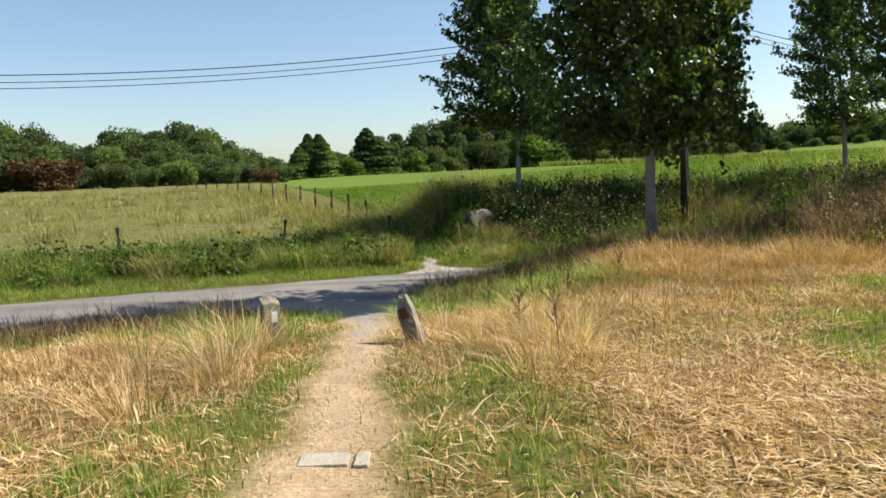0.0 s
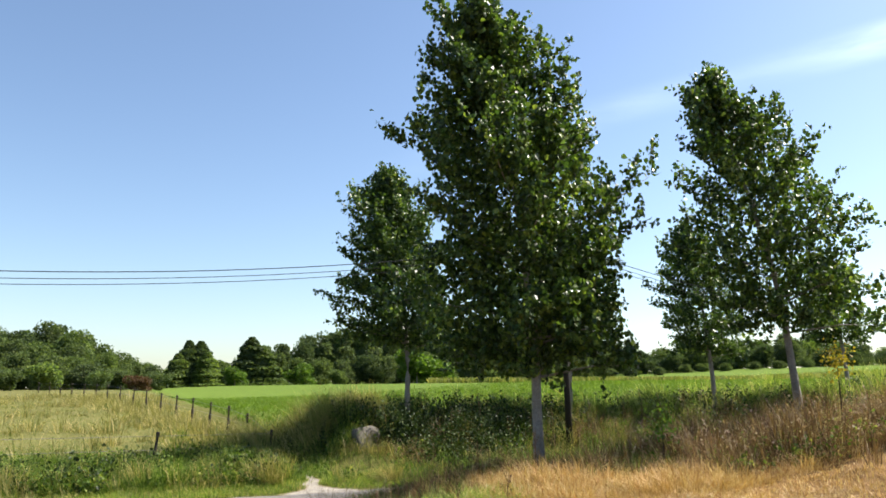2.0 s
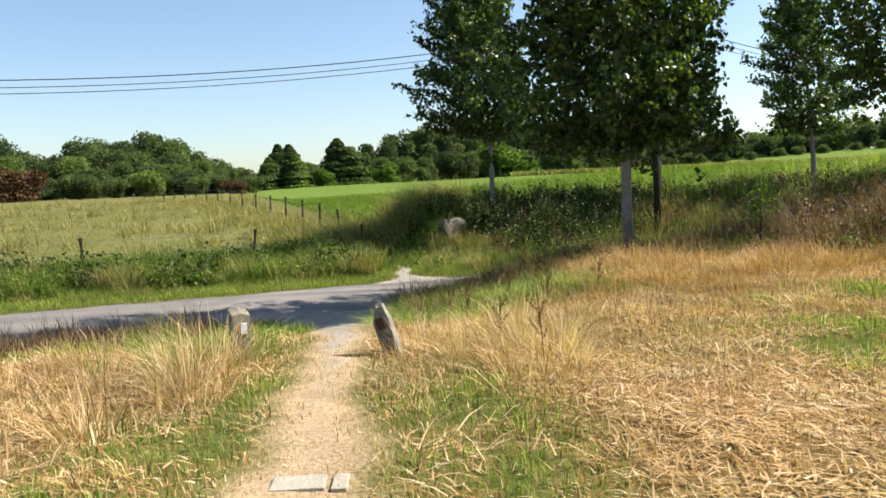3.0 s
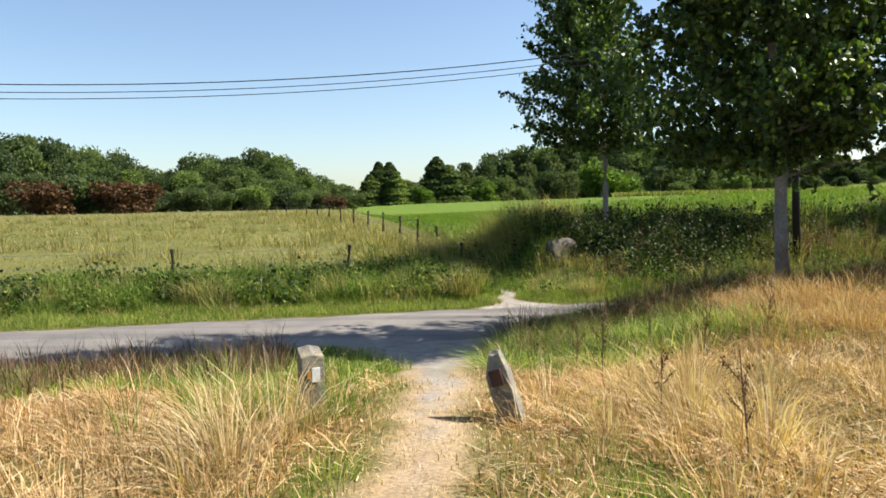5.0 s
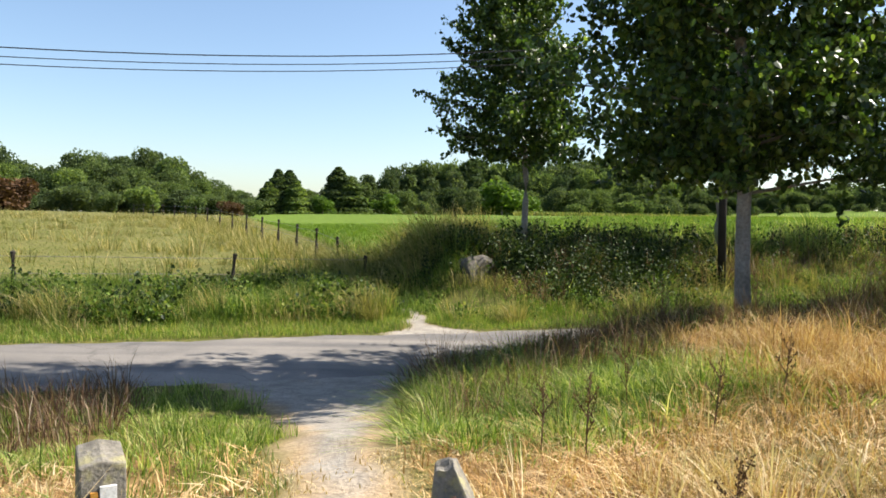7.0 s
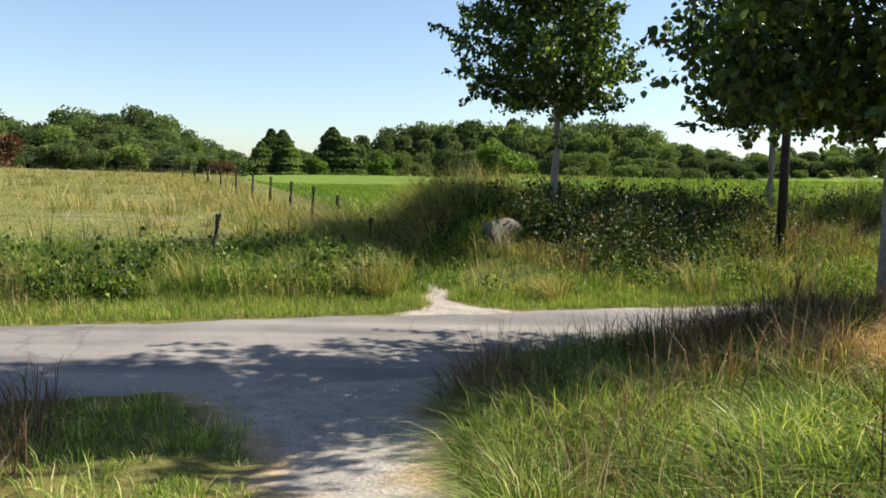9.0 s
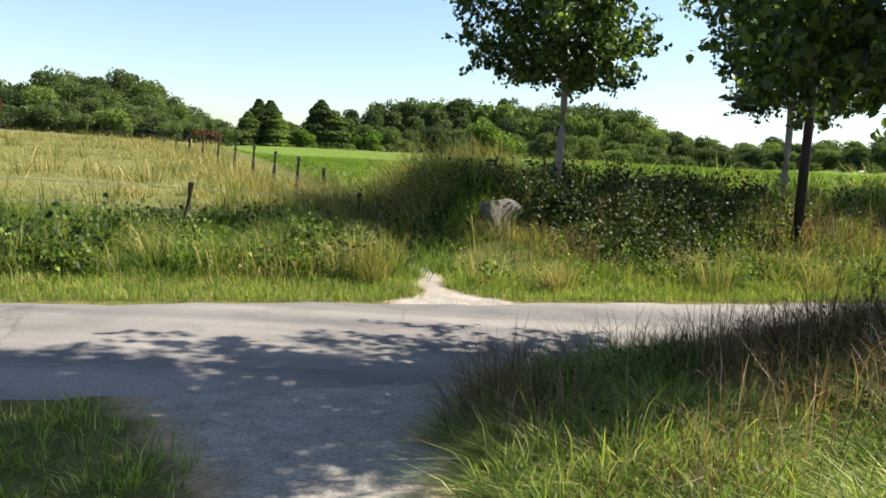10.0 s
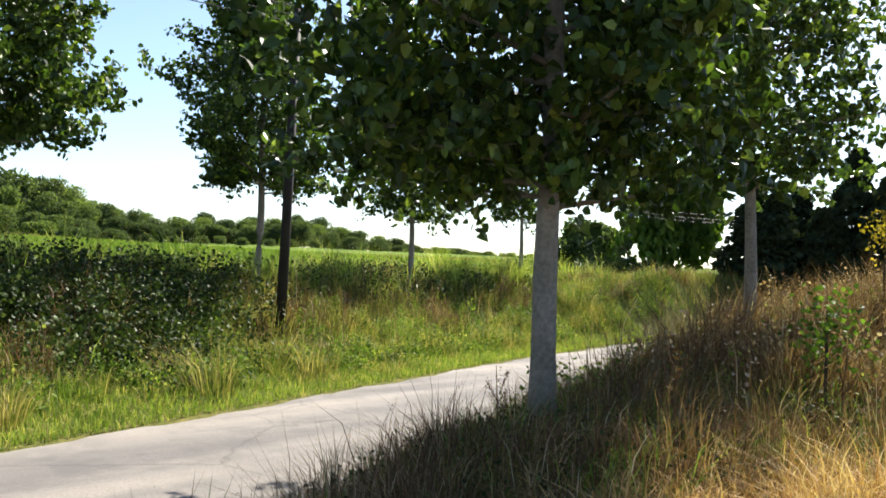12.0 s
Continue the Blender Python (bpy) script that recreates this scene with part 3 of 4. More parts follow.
def lump_tree(name, height, width, mat, seed, leaf=0.75, count=2600, conical=False, trunk=0.18, lumps=16):
    """A broad or pointed tree whose crown is many leaf clumps; made once and copied."""
    r = np.random.default_rng(seed)
    tree = new(name)
    part("trunk", tube_bm([(0, 0, -0.5), (0.05, 0, height * 0.3), (0, 0.05, height * 0.8)], [trunk * 1.3, trunk, trunk * 0.3], 7), M_BARK, tree, smooth=True)
    pts = []
    if conical:
        k = r.uniform(0, 1, count) ** 1.25
        tier = 0.86 + 0.10 * np.cos(k * 42) + 0.12 * np.sin(k * 17 + seed)
        a = r.uniform(0, 2 * np.pi, count)
        q = width * (1.04 - k) ** 0.72 * tier * np.sqrt(r.uniform(0.35, 1, count)) * (1 + 0.15 * np.sin(3 * a + seed))
        pts = np.stack([np.cos(a) * q, np.sin(a) * q, height * (0.06 + 0.94 * k)], 1)
    else:
        for i in range(lumps):
            a, k = r.uniform(0, 2 * np.pi), r.uniform(0.08, 0.86)
            q = width * 0.62 * math.sin(math.pi * (0.22 + 0.70 * k)) * r.uniform(0.25, 1.0)
            c = np.array([math.cos(a) * q, math.sin(a) * q, height * (0.10 + 0.78 * k)])
            s = width * r.uniform(0.26, 0.44)
            d = r.normal(0, 1, (count // lumps, 3))
            d /= np.linalg.norm(d, axis=1)[:, None]
            d *= r.uniform(0.72, 1.08, (len(d), 1))
            pts.append(c + d * s * np.array([1, 1, 0.85]))
        pts = np.concatenate(pts)
        pts = pts[pts[:, 2] > 0.1]
    if not conical:
        pts[:, 2] *= height / np.percentile(pts[:, 2], 99.5)
    ob = new("foliage", leaf_mesh("foliage", pts, leaf, mat, seed, 0.2, 1.0))
    ob.parent = tree
    return tree


BROAD = [lump_tree("broadleaf_tree", 10.0, 5.6, M_HAZED_WOOD_LEAF, 20 + i, 0.40, 7000, lumps=34) for i in range(5)]
TALL = [lump_tree("slender_tree", 10.0, 3.0, M_HAZED_WOOD_LEAF, 30 + i, 0.40, 5500, lumps=34) for i in range(3)]
PINE = [lump_tree("conifer_tree", 10.0, 3.4, M_DARK_LEAF, 40 + i, 0.42, 5200, True) for i in range(2)]
FIR = [lump_tree("fir_tree", 10.0, 3.6, M_HAZED_WOOD_LEAF, 45 + i, 0.45, 6000, True) for i in range(2)]
BUSH = [lump_tree("bush", 3.0, 2.4, m, 50 + i, 0.22, 2600, trunk=0.06, lumps=9) for i, m in enumerate((M_HAZED_WOOD_LEAF, M_BRIGHT_LEAF, M_RED_LEAF))]
r_far = np.random.default_rng(77)
used = set()


def place(protos, az, dist, height, proto_height, label, category, group, sink=0.0, wide=1.0, origin=(0.0, 0.0)):
    """One tree of the far woods, at a bearing (degrees to the right of straight ahead) and distance from the start."""
    p = protos[int(r_far.integers(0, len(protos)))]
    x, y = origin[0] + dist * math.sin(radians(az)), origin[1] + dist * math.cos(radians(az))
    k = height / proto_height
    m = pose(x, y, float(ground_z(x, y)) - sink - 0.1, 0, 0, r_far.uniform(0, 360))
    if p not in used:
        used.add(p)
        p.matrix_world, p.scale = m, (k * wide, k * wide, k)
        ob = p
    else:
        ob = copy_thing(p, m)
        ob.scale = (k * wide, k * wide, k)
    return tagged(ob, label, category, group)


# The skyline of the woods: bearing and rise above eye level as a slope.
SKYLINE = ((-60, 0.09), (-40, 0.095), (-33.5, 0.090), (-28.7, 0.072), (-26.1, 0.061), (-24.4, 0.045), (-22.9, 0.067), (-20.7, 0.070), (-17.6, 0.075), (-15.8, 0.053), (-13.8, 0.045), (-12.4, 0.034), (-11.2, 0.022), (-9.4, 0.030),
           (-7.6, 0.033), (-5, 0.044), (-3.3, 0.049), (-2, 0.063), (0.1, 0.062), (2.3, 0.066), (4.9, 0.070), (8.3, 0.067), (10.8, 0.066), (14.9, 0.070), (17, 0.066), (19, 0.057), (21.8, 0.044), (24.1, 0.041), (26.5, 0.055), (28, 0.053),
           (30, 0.052), (33.9, 0.063), (36, 0.056), (38, 0.047), (41.2, 0.041), (44, 0.033), (46.5, 0.032), (50, 0.027), (56, 0.024), (62, 0.022))
SKY_AZ, SKY_UP = (np.array(c) for c in zip(*SKYLINE))
for row in range(4):
    az = -58.0 + row * 0.5
    while az < 60:
        d = 330.0 + (0, 22, 45, 70)[row] + r_far.uniform(-8, 8) + (-70 if az < -14 else 0)
        x, y = d * math.sin(radians(az)), d * math.cos(radians(az))
        up = float(np.interp(az, SKY_AZ, SKY_UP)) * (0.55, 0.82, 1.0, 1.02)[row] * r_far.uniform(0.88, 1.06) * (1.08 if -4.5 < az < 7 else 1.17 if 7 <= az < 24 else 1.0)
        h = max(3.5, 1.4 + d * up - float(ground_z(x, y)) + 0.4)
        tall = -4.5 < az < 9 and row > 0 and r_far.uniform(0, 1) < 0.6
        wide = min(1.5, max(0.62, 12.0 / h)) * r_far.uniform(0.85, 1.15)
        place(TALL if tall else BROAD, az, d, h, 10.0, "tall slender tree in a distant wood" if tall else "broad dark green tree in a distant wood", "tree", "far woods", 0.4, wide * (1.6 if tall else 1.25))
        az += r_far.uniform(1.2, 2.0)
for az, up, d, w in ((-9.5, 0.055, 320, 1.35), (-8.7, 0.054, 322, 1.4), (-5.1, 0.060, 320, 1.5), (-8.2, 0.040, 315, 1.8), (-10.2, 0.040, 315, 1.7), (-4.2, 0.046, 318, 1.8)):
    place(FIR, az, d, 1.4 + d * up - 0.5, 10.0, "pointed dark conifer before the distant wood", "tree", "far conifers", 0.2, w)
for az, d, h, kind in ((-28, 150, 6.0, 2), (-26.2, 152, 5.6, 2), (-30.5, 155, 7, 0), (-32.5, 150, 6, 2), (-23.0, 160, 4.8, 0), (-18.9, 160, 5.2, 0), (-20.6, 168, 4.2, 0), (-15.2, 190, 4.4, 0), (-12.8, 200, 4.0, 2), (-11.4, 220, 5.0, 0),
                       (-6.2, 290, 7.0, 1), (-1.6, 280, 8.0, 1), (1.0, 290, 6.0, 0), (7.2, 270, 13.0, 1), (8.6, 275, 10.0, 1), (12.5, 280, 6.0, 0), (16.5, 285, 7.5, 0), (19, 285, 6.0, 0)):
    place([BUSH[kind]], az, d, h, 3.0, ("dark green hedge bush below the wood", "light green bush at the field's edge", "reddish brown bush at the pasture's edge")[kind], "bush", "far bushes", 0.1, 1.3)
# Trees and bushes on the rise where the road bends away, by their bearing from the path's mouth.
BEND = (-0.83, 11.3)
for az, d, h, w in ((55.2, 105, 5.6, 0.9), (56.6, 108, 8.4, 0.8), (58.2, 110, 7.8, 0.9)):
    place([BUSH[0]], az, d, h, 3.0, "rounded green tree beyond the bend of the road", "tree", "trees at the bend", 0.3, w, BEND)
place([BUSH[1]], 61.2, 40, 6.0, 3.0, "bright green young tree near the bend of the road", "tree", "trees at the bend", 0.2, 0.62, BEND)
place([BUSH[1]], 64.4, 42, 6.4, 3.0, "bright green young tree near the bend of the road", "tree", "trees at the bend", 0.2, 0.62, BEND)
for az, d, h, w in ((68.4, 38, 5.0, 1.5), (69.8, 37, 5.4, 1.5), (71.2, 39, 5.2, 1.5), (72.6, 37, 6.0, 1.4), (74.6, 38, 8.8, 1.0), (76.5, 37, 7.4, 1.3), (79, 39, 8.8, 1.4), (83, 40, 9.0, 1.5)):
    place(PINE, az, d, h, 10.0, "dense dark conifer behind the weedy mound", "tree", "dark conifer hedge", 0.3, w * 0.8, BEND)


# ---- utility pole and overhead wires ----
POLE_U, POLE_V = along(8.17, 24.66), across(8.17, 24.66)


def utility_pole(u, v, top, label):
    x, y = plan(u, v)
    z0 = float(ground_z(x, y)) - 0.3
    pole = tagged(new("utility_pole"), label, "utility pole", "overhead line")
    pole.matrix_world = pose(x, y, z0, 0, 0, 16)
    h = top - z0
    part("shaft", tube_bm([(0, 0, 0), (-0.08, 0, h * 0.5), (-0.19, 0, h)], [0.115, 0.10, 0.085], 12), M_POLE, pole, smooth=True)
    for k in range(3):
        z = h - 0.15 - 0.17 * k
        arm = part("bracket", tube_bm([(-0.18, 0.0, z), (-0.18, -0.14, z - 0.02), (-0.18, -0.2, z + 0.05)], [0.015] * 3, 6), M_WIRE, pole)
        part("insulator", tube_bm([(-0.18, -0.2, z + 0.04), (-0.18, -0.2, z + 0.08), (-0.18, -0.2, z + 0.13)], [0.03, 0.045, 0.02], 8), M_CERAMIC, arm, smooth=True)
    return pole


utility_pole(POLE_U, POLE_V, 6.5, "dark creosoted wooden utility pole in the grassy bank")
utility_pole(POLE_U - 36.8, POLE_V, 5.65, "dark wooden utility pole beside the pasture")
utility_pole(POLE_U + 38, POLE_V, 6.9, "dark wooden utility pole further along the road")
for a, b, za, zb, sag in ((POLE_U - 36.8, POLE_U, 5.5, 6.35, 1.7), (POLE_U, POLE_U + 38, 6.2, 6.8, 2.3)):
    for k in range(3):
        pts = []
        for i in range(41):
            q = i / 40
            x, y = plan(a + (b - a) * q, POLE_V - 0.2)
            pts.append((x, y, za + (zb - za) * q - 4 * sag * q * (1 - q) - (0.0, 0.18, 0.33)[k] + 0.05))
        tagged(part("overhead_wire", tube_bm(pts, [0.013 if k == 0 else 0.010] * 41, 5), M_WIRE), "dark sagging overhead wire between wooden poles", "wire", "overhead line")


# ---- marker posts, slab, fence, bank stone ----
def marker_left():
    x, y = -1.77, 7.52
    t = tagged(new("marker_post"), "upright grey concrete marker post with a white painted patch", "post")
    t.matrix_world = pose(x, y, float(ground_z(x, y)), 0, 0, 28)
    bm = box_bm(-0.085, 0.085, -0.07, 0.07, -0.15, 0.42, 0.008, 0.004, 2, 3)
    for v in bm.verts:
        if v.co.z > 0.38:
            v.co.z += 0.055 * (v.co.y + 0.07) / 0.14 + 0.02 * (1 - abs(v.co.x) / 0.09)
    part("shaft", bm, M_STONE, t)
    part("white_patch", box_bm(-0.012, 0.05, -0.084, -0.068, 0.24, 0.345, 0.002, 0.002, 3, 2), M_WHITE, t, "white painted waymark")
    part("orange_patch", box_bm(-0.045, -0.017, -0.082, -0.068, 0.265, 0.325, 0.002, 0.002, 4, 2), M_ORANGE, t, "orange painted waymark")


def marker_right():
    x, y = -0.28, 7.28
    t = tagged(new("marker_post"), "leaning weathered concrete marker post with a rusty square", "post")
    t.matrix_world = pose(x, y, float(ground_z(x, y)), -6, -19, -12)
    bm = box_bm(-0.08, 0.08, -0.075, 0.075, -0.2, 0.50, 0.010, 0.006, 5, 4)
    for v in bm.verts:
        if v.co.z > 0.40:
            k = (v.co.z - 0.40) / 0.10
            v.co.x = v.co.x * (1 - 0.55 * k) + 0.02 * k
            v.co.y *= 1 - 0.45 * k
            v.co.z += 0.03 * noise.noise(v.co * 25)
    part("shaft", bm, M_STONE, t)
    part("rusty_square", box_bm(-0.045, 0.04, -0.092, -0.072, 0.27, 0.385, 0.003, 0.003, 3, 2), M_RUST, t, "dark rust-brown square plate")


marker_left()
marker_right()


def path_slab(x0, x1, y0, y1, seed, label):
    z = float(ground_z((x0 + x1) / 2, (y0 + y1) / 2))
    bm = box_bm(x0, x1, y0, y1, z - 0.06, z + 0.018, 0.008, 0.006, seed, 2)
    tagged(part("paving_slab", bm, M_SLAB), label, "paving slab")


path_slab(-0.83, -0.56, 3.82, 4.0, 1, "pale worn concrete slab set across the dirt path")
path_slab(-0.53, -0.45, 3.80, 4.0, 4, "small broken piece of pale concrete slab in the path")


def fence_post(x, y, top, tilt, seed):
    z0 = float(ground_z(x, y)) - 0.1
    t = tagged(new("fence_post"), "thin grey-brown wooden fence post in long grass", "fence post", "pasture fence")
    t.matrix_world = pose(x, y, z0, tilt * 0.4, tilt, 20 * seed)
    h = top - z0
    part("shaft", tube_bm([(0, 0, 0), (0.005, 0.004, h * 0.5), (0, 0, h * 0.985), (0.004, 0, h)], [0.065, 0.062, 0.06, 0.04], 7), M_POST, t)
    return Vector((x, y, top))


r_f = np.random.default_rng(9)
line = []
for i in range(17):
    y = 25.2 + 2.4 * i + 0.10 * i * i
    x = -1.7 - 0.36 * (y - 25.2) * (1 + 0.004 * (y - 25.2))
    line.append(fence_post(x, y, max(float(ground_z(x, y)) + 1.15, 0.10), r_f.uniform(-4, 4), i))
side = [line[0]]
for i in range(7):
    u0, v0 = along(-4.71, 22.6) - 4.6 * i, 23.0 + 0.15 * i
    x, y = plan(u0, v0)
    side.append(fence_post(x, y, float(ground_z(x, y)) + 1.0, -5 if i == 0 else r_f.uniform(-4, 4), i + 30))
for run in (line, side):
    for drop in (0.12, 0.5):
        pts = [p - Vector((0, 0, drop)) for p in run]
        tagged(part("fence_wire", tube_bm(pts, [0.006] * len(pts), 4), M_FENCE_WIRE), "thin rusty wire strung along the pasture fence", "wire", "pasture fence")


# ---- pale stone in the bank ----
def bank_stone():
    bm = box_bm(-0.40, 0.38, -0.28, 0.28, -0.4, 0.52, 0.14, 0.0, 1, 5)
    for v in bm.verts:
        v.co += noise.noise_vector(v.co * 2.6) * 0.16 + noise.noise_vector(v.co * 11) * 0.025
    t = tagged(part("boulder", bm, M_CHALK, smooth=True), "pale rough stone block half sunk in the weedy bank", "boulder")
    t.matrix_world = pose(1.28, 23.7, float(ground_z(1.28, 23.7)) - 0.06, -14, 9, 34)


bank_stone()

# ---- growth, zone by zone ----
field = lambda x, y: step(0.0, 0.30, path_off(x, y)) * (across(x, y) < 12.4) * (1 - 0.92 * near_green(x, y))
open_ground = lambda x, y: step(0.0, 0.25, path_off(x, y))
U = along


def leafy(name, centers, height, spread, per, size, mat, label, category, seed=0, hang=0.1):
    """Low leafy plants: leaves heaped over each centre."""
    r = np.random.default_rng(seed + 41)
    m = len(centers)
    s = r.uniform(0.5, 1.3, m)
    k = np.repeat(np.arange(m), per)
    d = r.normal(0, 1, (len(k), 3))
    d /= np.linalg.norm(d, axis=1)[:, None]
    d *= r.uniform(0.45, 1.0, (len(k), 1))
    x, y = centers[k, 0] + d[:, 0] * spread * s[k], centers[k, 1] + d[:, 1] * spread * s[k]
    z = ground_z(x, y) + np.abs(d[:, 2]) * height * s[k] + 0.03
    me = leaf_mesh(name, np.stack([x, y, z], 1), size, mat, seed, hang)
    return tagged(new(name, me), label, category, kind="stuff")


# near field
flat = lambda x, y: step(0.6, 1.6, x) * (1 - step(5.6, 7.2, y))


def fading(x, y):
    """Thins the straw out towards the back of the field."""
    return step(-2.5, 1.6, y) * (1 - step(6.5, 9.5, np.abs(x - 0.5)))


def straw_edge(u):
    """How far across the straw reaches before the tall weeds below the poplars."""
    return np.interp(u, (2.5, 4.3, 6.3, 8, 9.5, 11, 14), (9.6, 10.7, 12.0, 11.2, 9.5, 8.5, 7.6))


def in_straw(x, y, soft=0.8):
    u, v = U(x, y), across(x, y) + 0.9 * (blotch(x, y, 0.7, 17.0) - 0.5)
    return 1 - step(-soft, 0.3, v - straw_edge(u))


def lodged(name, xy, low, high, width, mat, label, category, seed=0, pile=0.08):
    """Fallen straw: long blades lying over one another, combed one way patch by patch."""
    r = np.random.default_rng(seed + 61)
    n = len(xy)
    x, y = xy[:, 0], xy[:, 1]
    comb = 2 * np.pi * blotch(x, y, 1.1, seed + 0.5) + r.normal(0, 0.95, n)
    length = r.uniform(low, high, n)
    heap = pile * (0.2 + 0.8 * blotch(x, y, 0.5, seed + 3.0))
    h = length * r.uniform(0.1, 0.75, n)
    return blade_mesh(name, x, y, h, np.cos(comb) * length, np.sin(comb) * length, width, r, mat, label, category, 0.02 + r.uniform(0, 1, n) ** 1.6 * heap)


blades("stubble", scatter(160000, (-9, 10, -2.5, 12.8), lambda x, y: fading(x, y) * field(x, y) * in_straw(x, y) * (1 - 0.6 * flat(x, y)), 1, False), 0.03, 0.14, 0.0046, 0.8, M_STRAW, "short dry golden stubble standing in the field", "stubble", 0.1, 1)
lodged("straw_litter", scatter(210000, (-9, 10, -2.5, 12.5), lambda x, y: fading(x, y) * field(x, y) * in_straw(x, y) * np.clip(0.35 + 0.65 * step(0.3, 0.6, blotch(x, y, 0.9, 2.0)) + 0.3 * flat(x, y), 0, 1), 2, False), 0.06, 0.22, 0.0042, M_STRAW, "flattened dry straw strewn over the ground", "straw", 2)
lodged("broken_straw", scatter(190000, (-9, 10, -2.5, 10.5), lambda x, y: fading(x, y) * (1 - step(6.5, 10.0, y)) * (1 - step(4.0, 8.0, np.abs(x - 0.5))) * field(x, y) * np.clip(0.25 + 0.75 * flat(x, y), 0, 1) * (0.3 + 0.7 * step(0.35, 0.65, blotch(x, y, 0.4, 74.0))), 74, False), 0.03, 0.12, 0.0075, M_BLEACHED, "broken pale straw and husks littering the stubble", "straw", 5)
lodged("pale_straw", scatter(56000, (-9, 10, -2.5, 12.5), lambda x, y: fading(x, y) * field(x, y) * in_straw(x, y) * step(0.5, 0.72, blotch(x, y, 0.55, 5.0)), 62, False), 0.10, 0.36, 0.006, M_BLEACHED, "bleached straw fallen in swathes over the field", "straw", 3, 0.11)
blades("path_litter", scatter(42000, (-1.7, 0.3, 1.4, 9.5), lambda x, y: (path_off(x, y) < 0.2) * (0.05 + 0.95 * step(-0.26, 0.04, path_off(x, y))) * 0.9, 3, False), 0.02, 0.07, 0.004, 3.0, M_BLEACHED, "bits of dry straw trodden into the path", "straw", 0.0, 3)
tall_straw = lambda x, y: field(x, y) * in_straw(x, y) * (1 - 0.9 * flat(x, y)) * np.clip(1.3 * np.exp(-((x - 0.85) / 0.55) ** 2 - ((y - 6.9) / 1.6) ** 2) + 0.22 * np.exp(-((x - 3.0) / 2.2) ** 2 - ((y - 9.6) / 1.6) ** 2) + 1.0 * np.exp(-((x + 2.0) / 0.35) ** 2 - ((y - 6.3) / 1.7) ** 2) + 0.3 * np.exp(-((x + 4.2) / 2.0) ** 2 - ((y - 8.4) / 2.0) ** 2) + 0.015, 0, 1)
tufts("dry_grass", scatter(4600, (-7.5, 7.5, 1.8, 12.6), tall_straw, 4, False), 40, 0.13, 0.13, 0.38, 0.003, 1.5, M_STRAW, "tall bleached dry grass in bending tufts", "grass", 0.45, 4, 0.4)
tufts("golden_clumps", scatter(300, (-2.6, 2.2, 4.6, 9.0), lambda x, y: tall_straw(x, y) ** 2, 63, False), 60, 0.14, 0.25, 0.52, 0.0032, 1.5, M_BLEACHED, "pale golden clumps of tall dead grass", "grass", 0.3, 63, 0.3)
blades("short_grass", scatter(150000, (-3.5, 7, 1.4, 12.5), lambda x, y: near_green(x, y) * open_ground(x, y), 5, False), 0.03, 0.13, 0.0035, 0.9, M_GREEN, "short green grass at the path's edge", "grass", 0.1, 5)
tufts("grass_tufts", scatter(420, (-3.5, 7, 1.4, 12.5), lambda x, y: near_green(x, y) * open_ground(x, y), 6, False), 40, 0.10, 0.08, 0.2, 0.004, 1.1, M_LUSH, "small tufts of fresh green grass", "grass", 0.1, 6)
# verge on the near side
lush = lambda x, y: step(0.12, 0.4, path_off(x, y)) * step(9.0, 10.4, across(x, y) + 0.8 * blotch(x, y, 0.7, 3.0)) * (1 - step(5.1, 6.6, U(x, y) + 1.0 * blotch(x, y, 0.6, 8.0)))
tufts("lush_grass", scatter(3000, (1.8, 9, 8.4, 14.3), lush, 7), 60, 0.17, 0.11, 0.27, 0.0042, 2.2, M_LUSH, "long green grass arching over the verge", "grass", 0.25, 7, 0.45)
tufts("lush_clumps", scatter(300, (2.4, 7.4, 9.2, 14.0), lush, 72), 80, 0.18, 0.16, 0.32, 0.0045, 2.4, M_WEED, "rank darker clumps in the long verge grass", "grass", 0.25, 72, 0.4)
tufts("dry_verge_grass", scatter(1500, (4.4, 12, 8.6, 12.8), lambda x, y: open_ground(x, y) * step(4.6, 6.6, U(x, y)) * in_straw(x, y, 0.3), 8), 36, 0.16, 0.18, 0.42, 0.0033, 1.6, M_STRAW, "dry golden grass on the verge", "grass", 0.5, 8, 0.3)
tufts("left_verge_grass", scatter(2600, (-14, 2.6, 9.6, 14.5), lambda x, y: open_ground(x, y) * (0.4 + 0.6 * blotch(x, y, 1.0, 5.0)), 9), 30, 0.15, 0.07, 0.2, 0.004, 1.0, M_LUSH, "green grass on the verge beside the path's mouth", "grass", 0.15, 9, 0.4)
tufts("left_dead_weeds", scatter(700, (-14, 0.2, 10.2, 14.6), None, 10), 24, 0.16, 0.2, 0.5, 0.004, 0.7, M_DEAD, "dry brown weeds along the road's edge", "weeds", 0.1, 10)
weedy = lambda x, y: open_ground(x, y) * (1 - in_straw(x, y, 0.4)) * (0.45 + 0.55 * blotch(x, y, 0.8, 7.0))
dead = lambda x, y: weedy(x, y) * np.clip(0.25 + 0.75 * step(5.0, 7.0, U(x, y)) + step(12.6, 13.6, across(x, y)), 0, 1)
tufts("dead_weeds", scatter(5000, (2.6, 16, 8.2, 14.7), dead, 11), 28, 0.17, 0.18, 0.52, 0.0028, 1.0, M_DEAD, "dry brown weeds below the roadside poplars", "weeds", 0.2, 11, 0.4)
tufts("shaded_grass", scatter(1300, (2.4, 20, 9.4, 14.75), dead, 12), 30, 0.17, 0.16, 0.42, 0.0035, 1.3, M_WEED, "green grass among the brown verge weeds", "grass", 0.3, 12, 0.4)
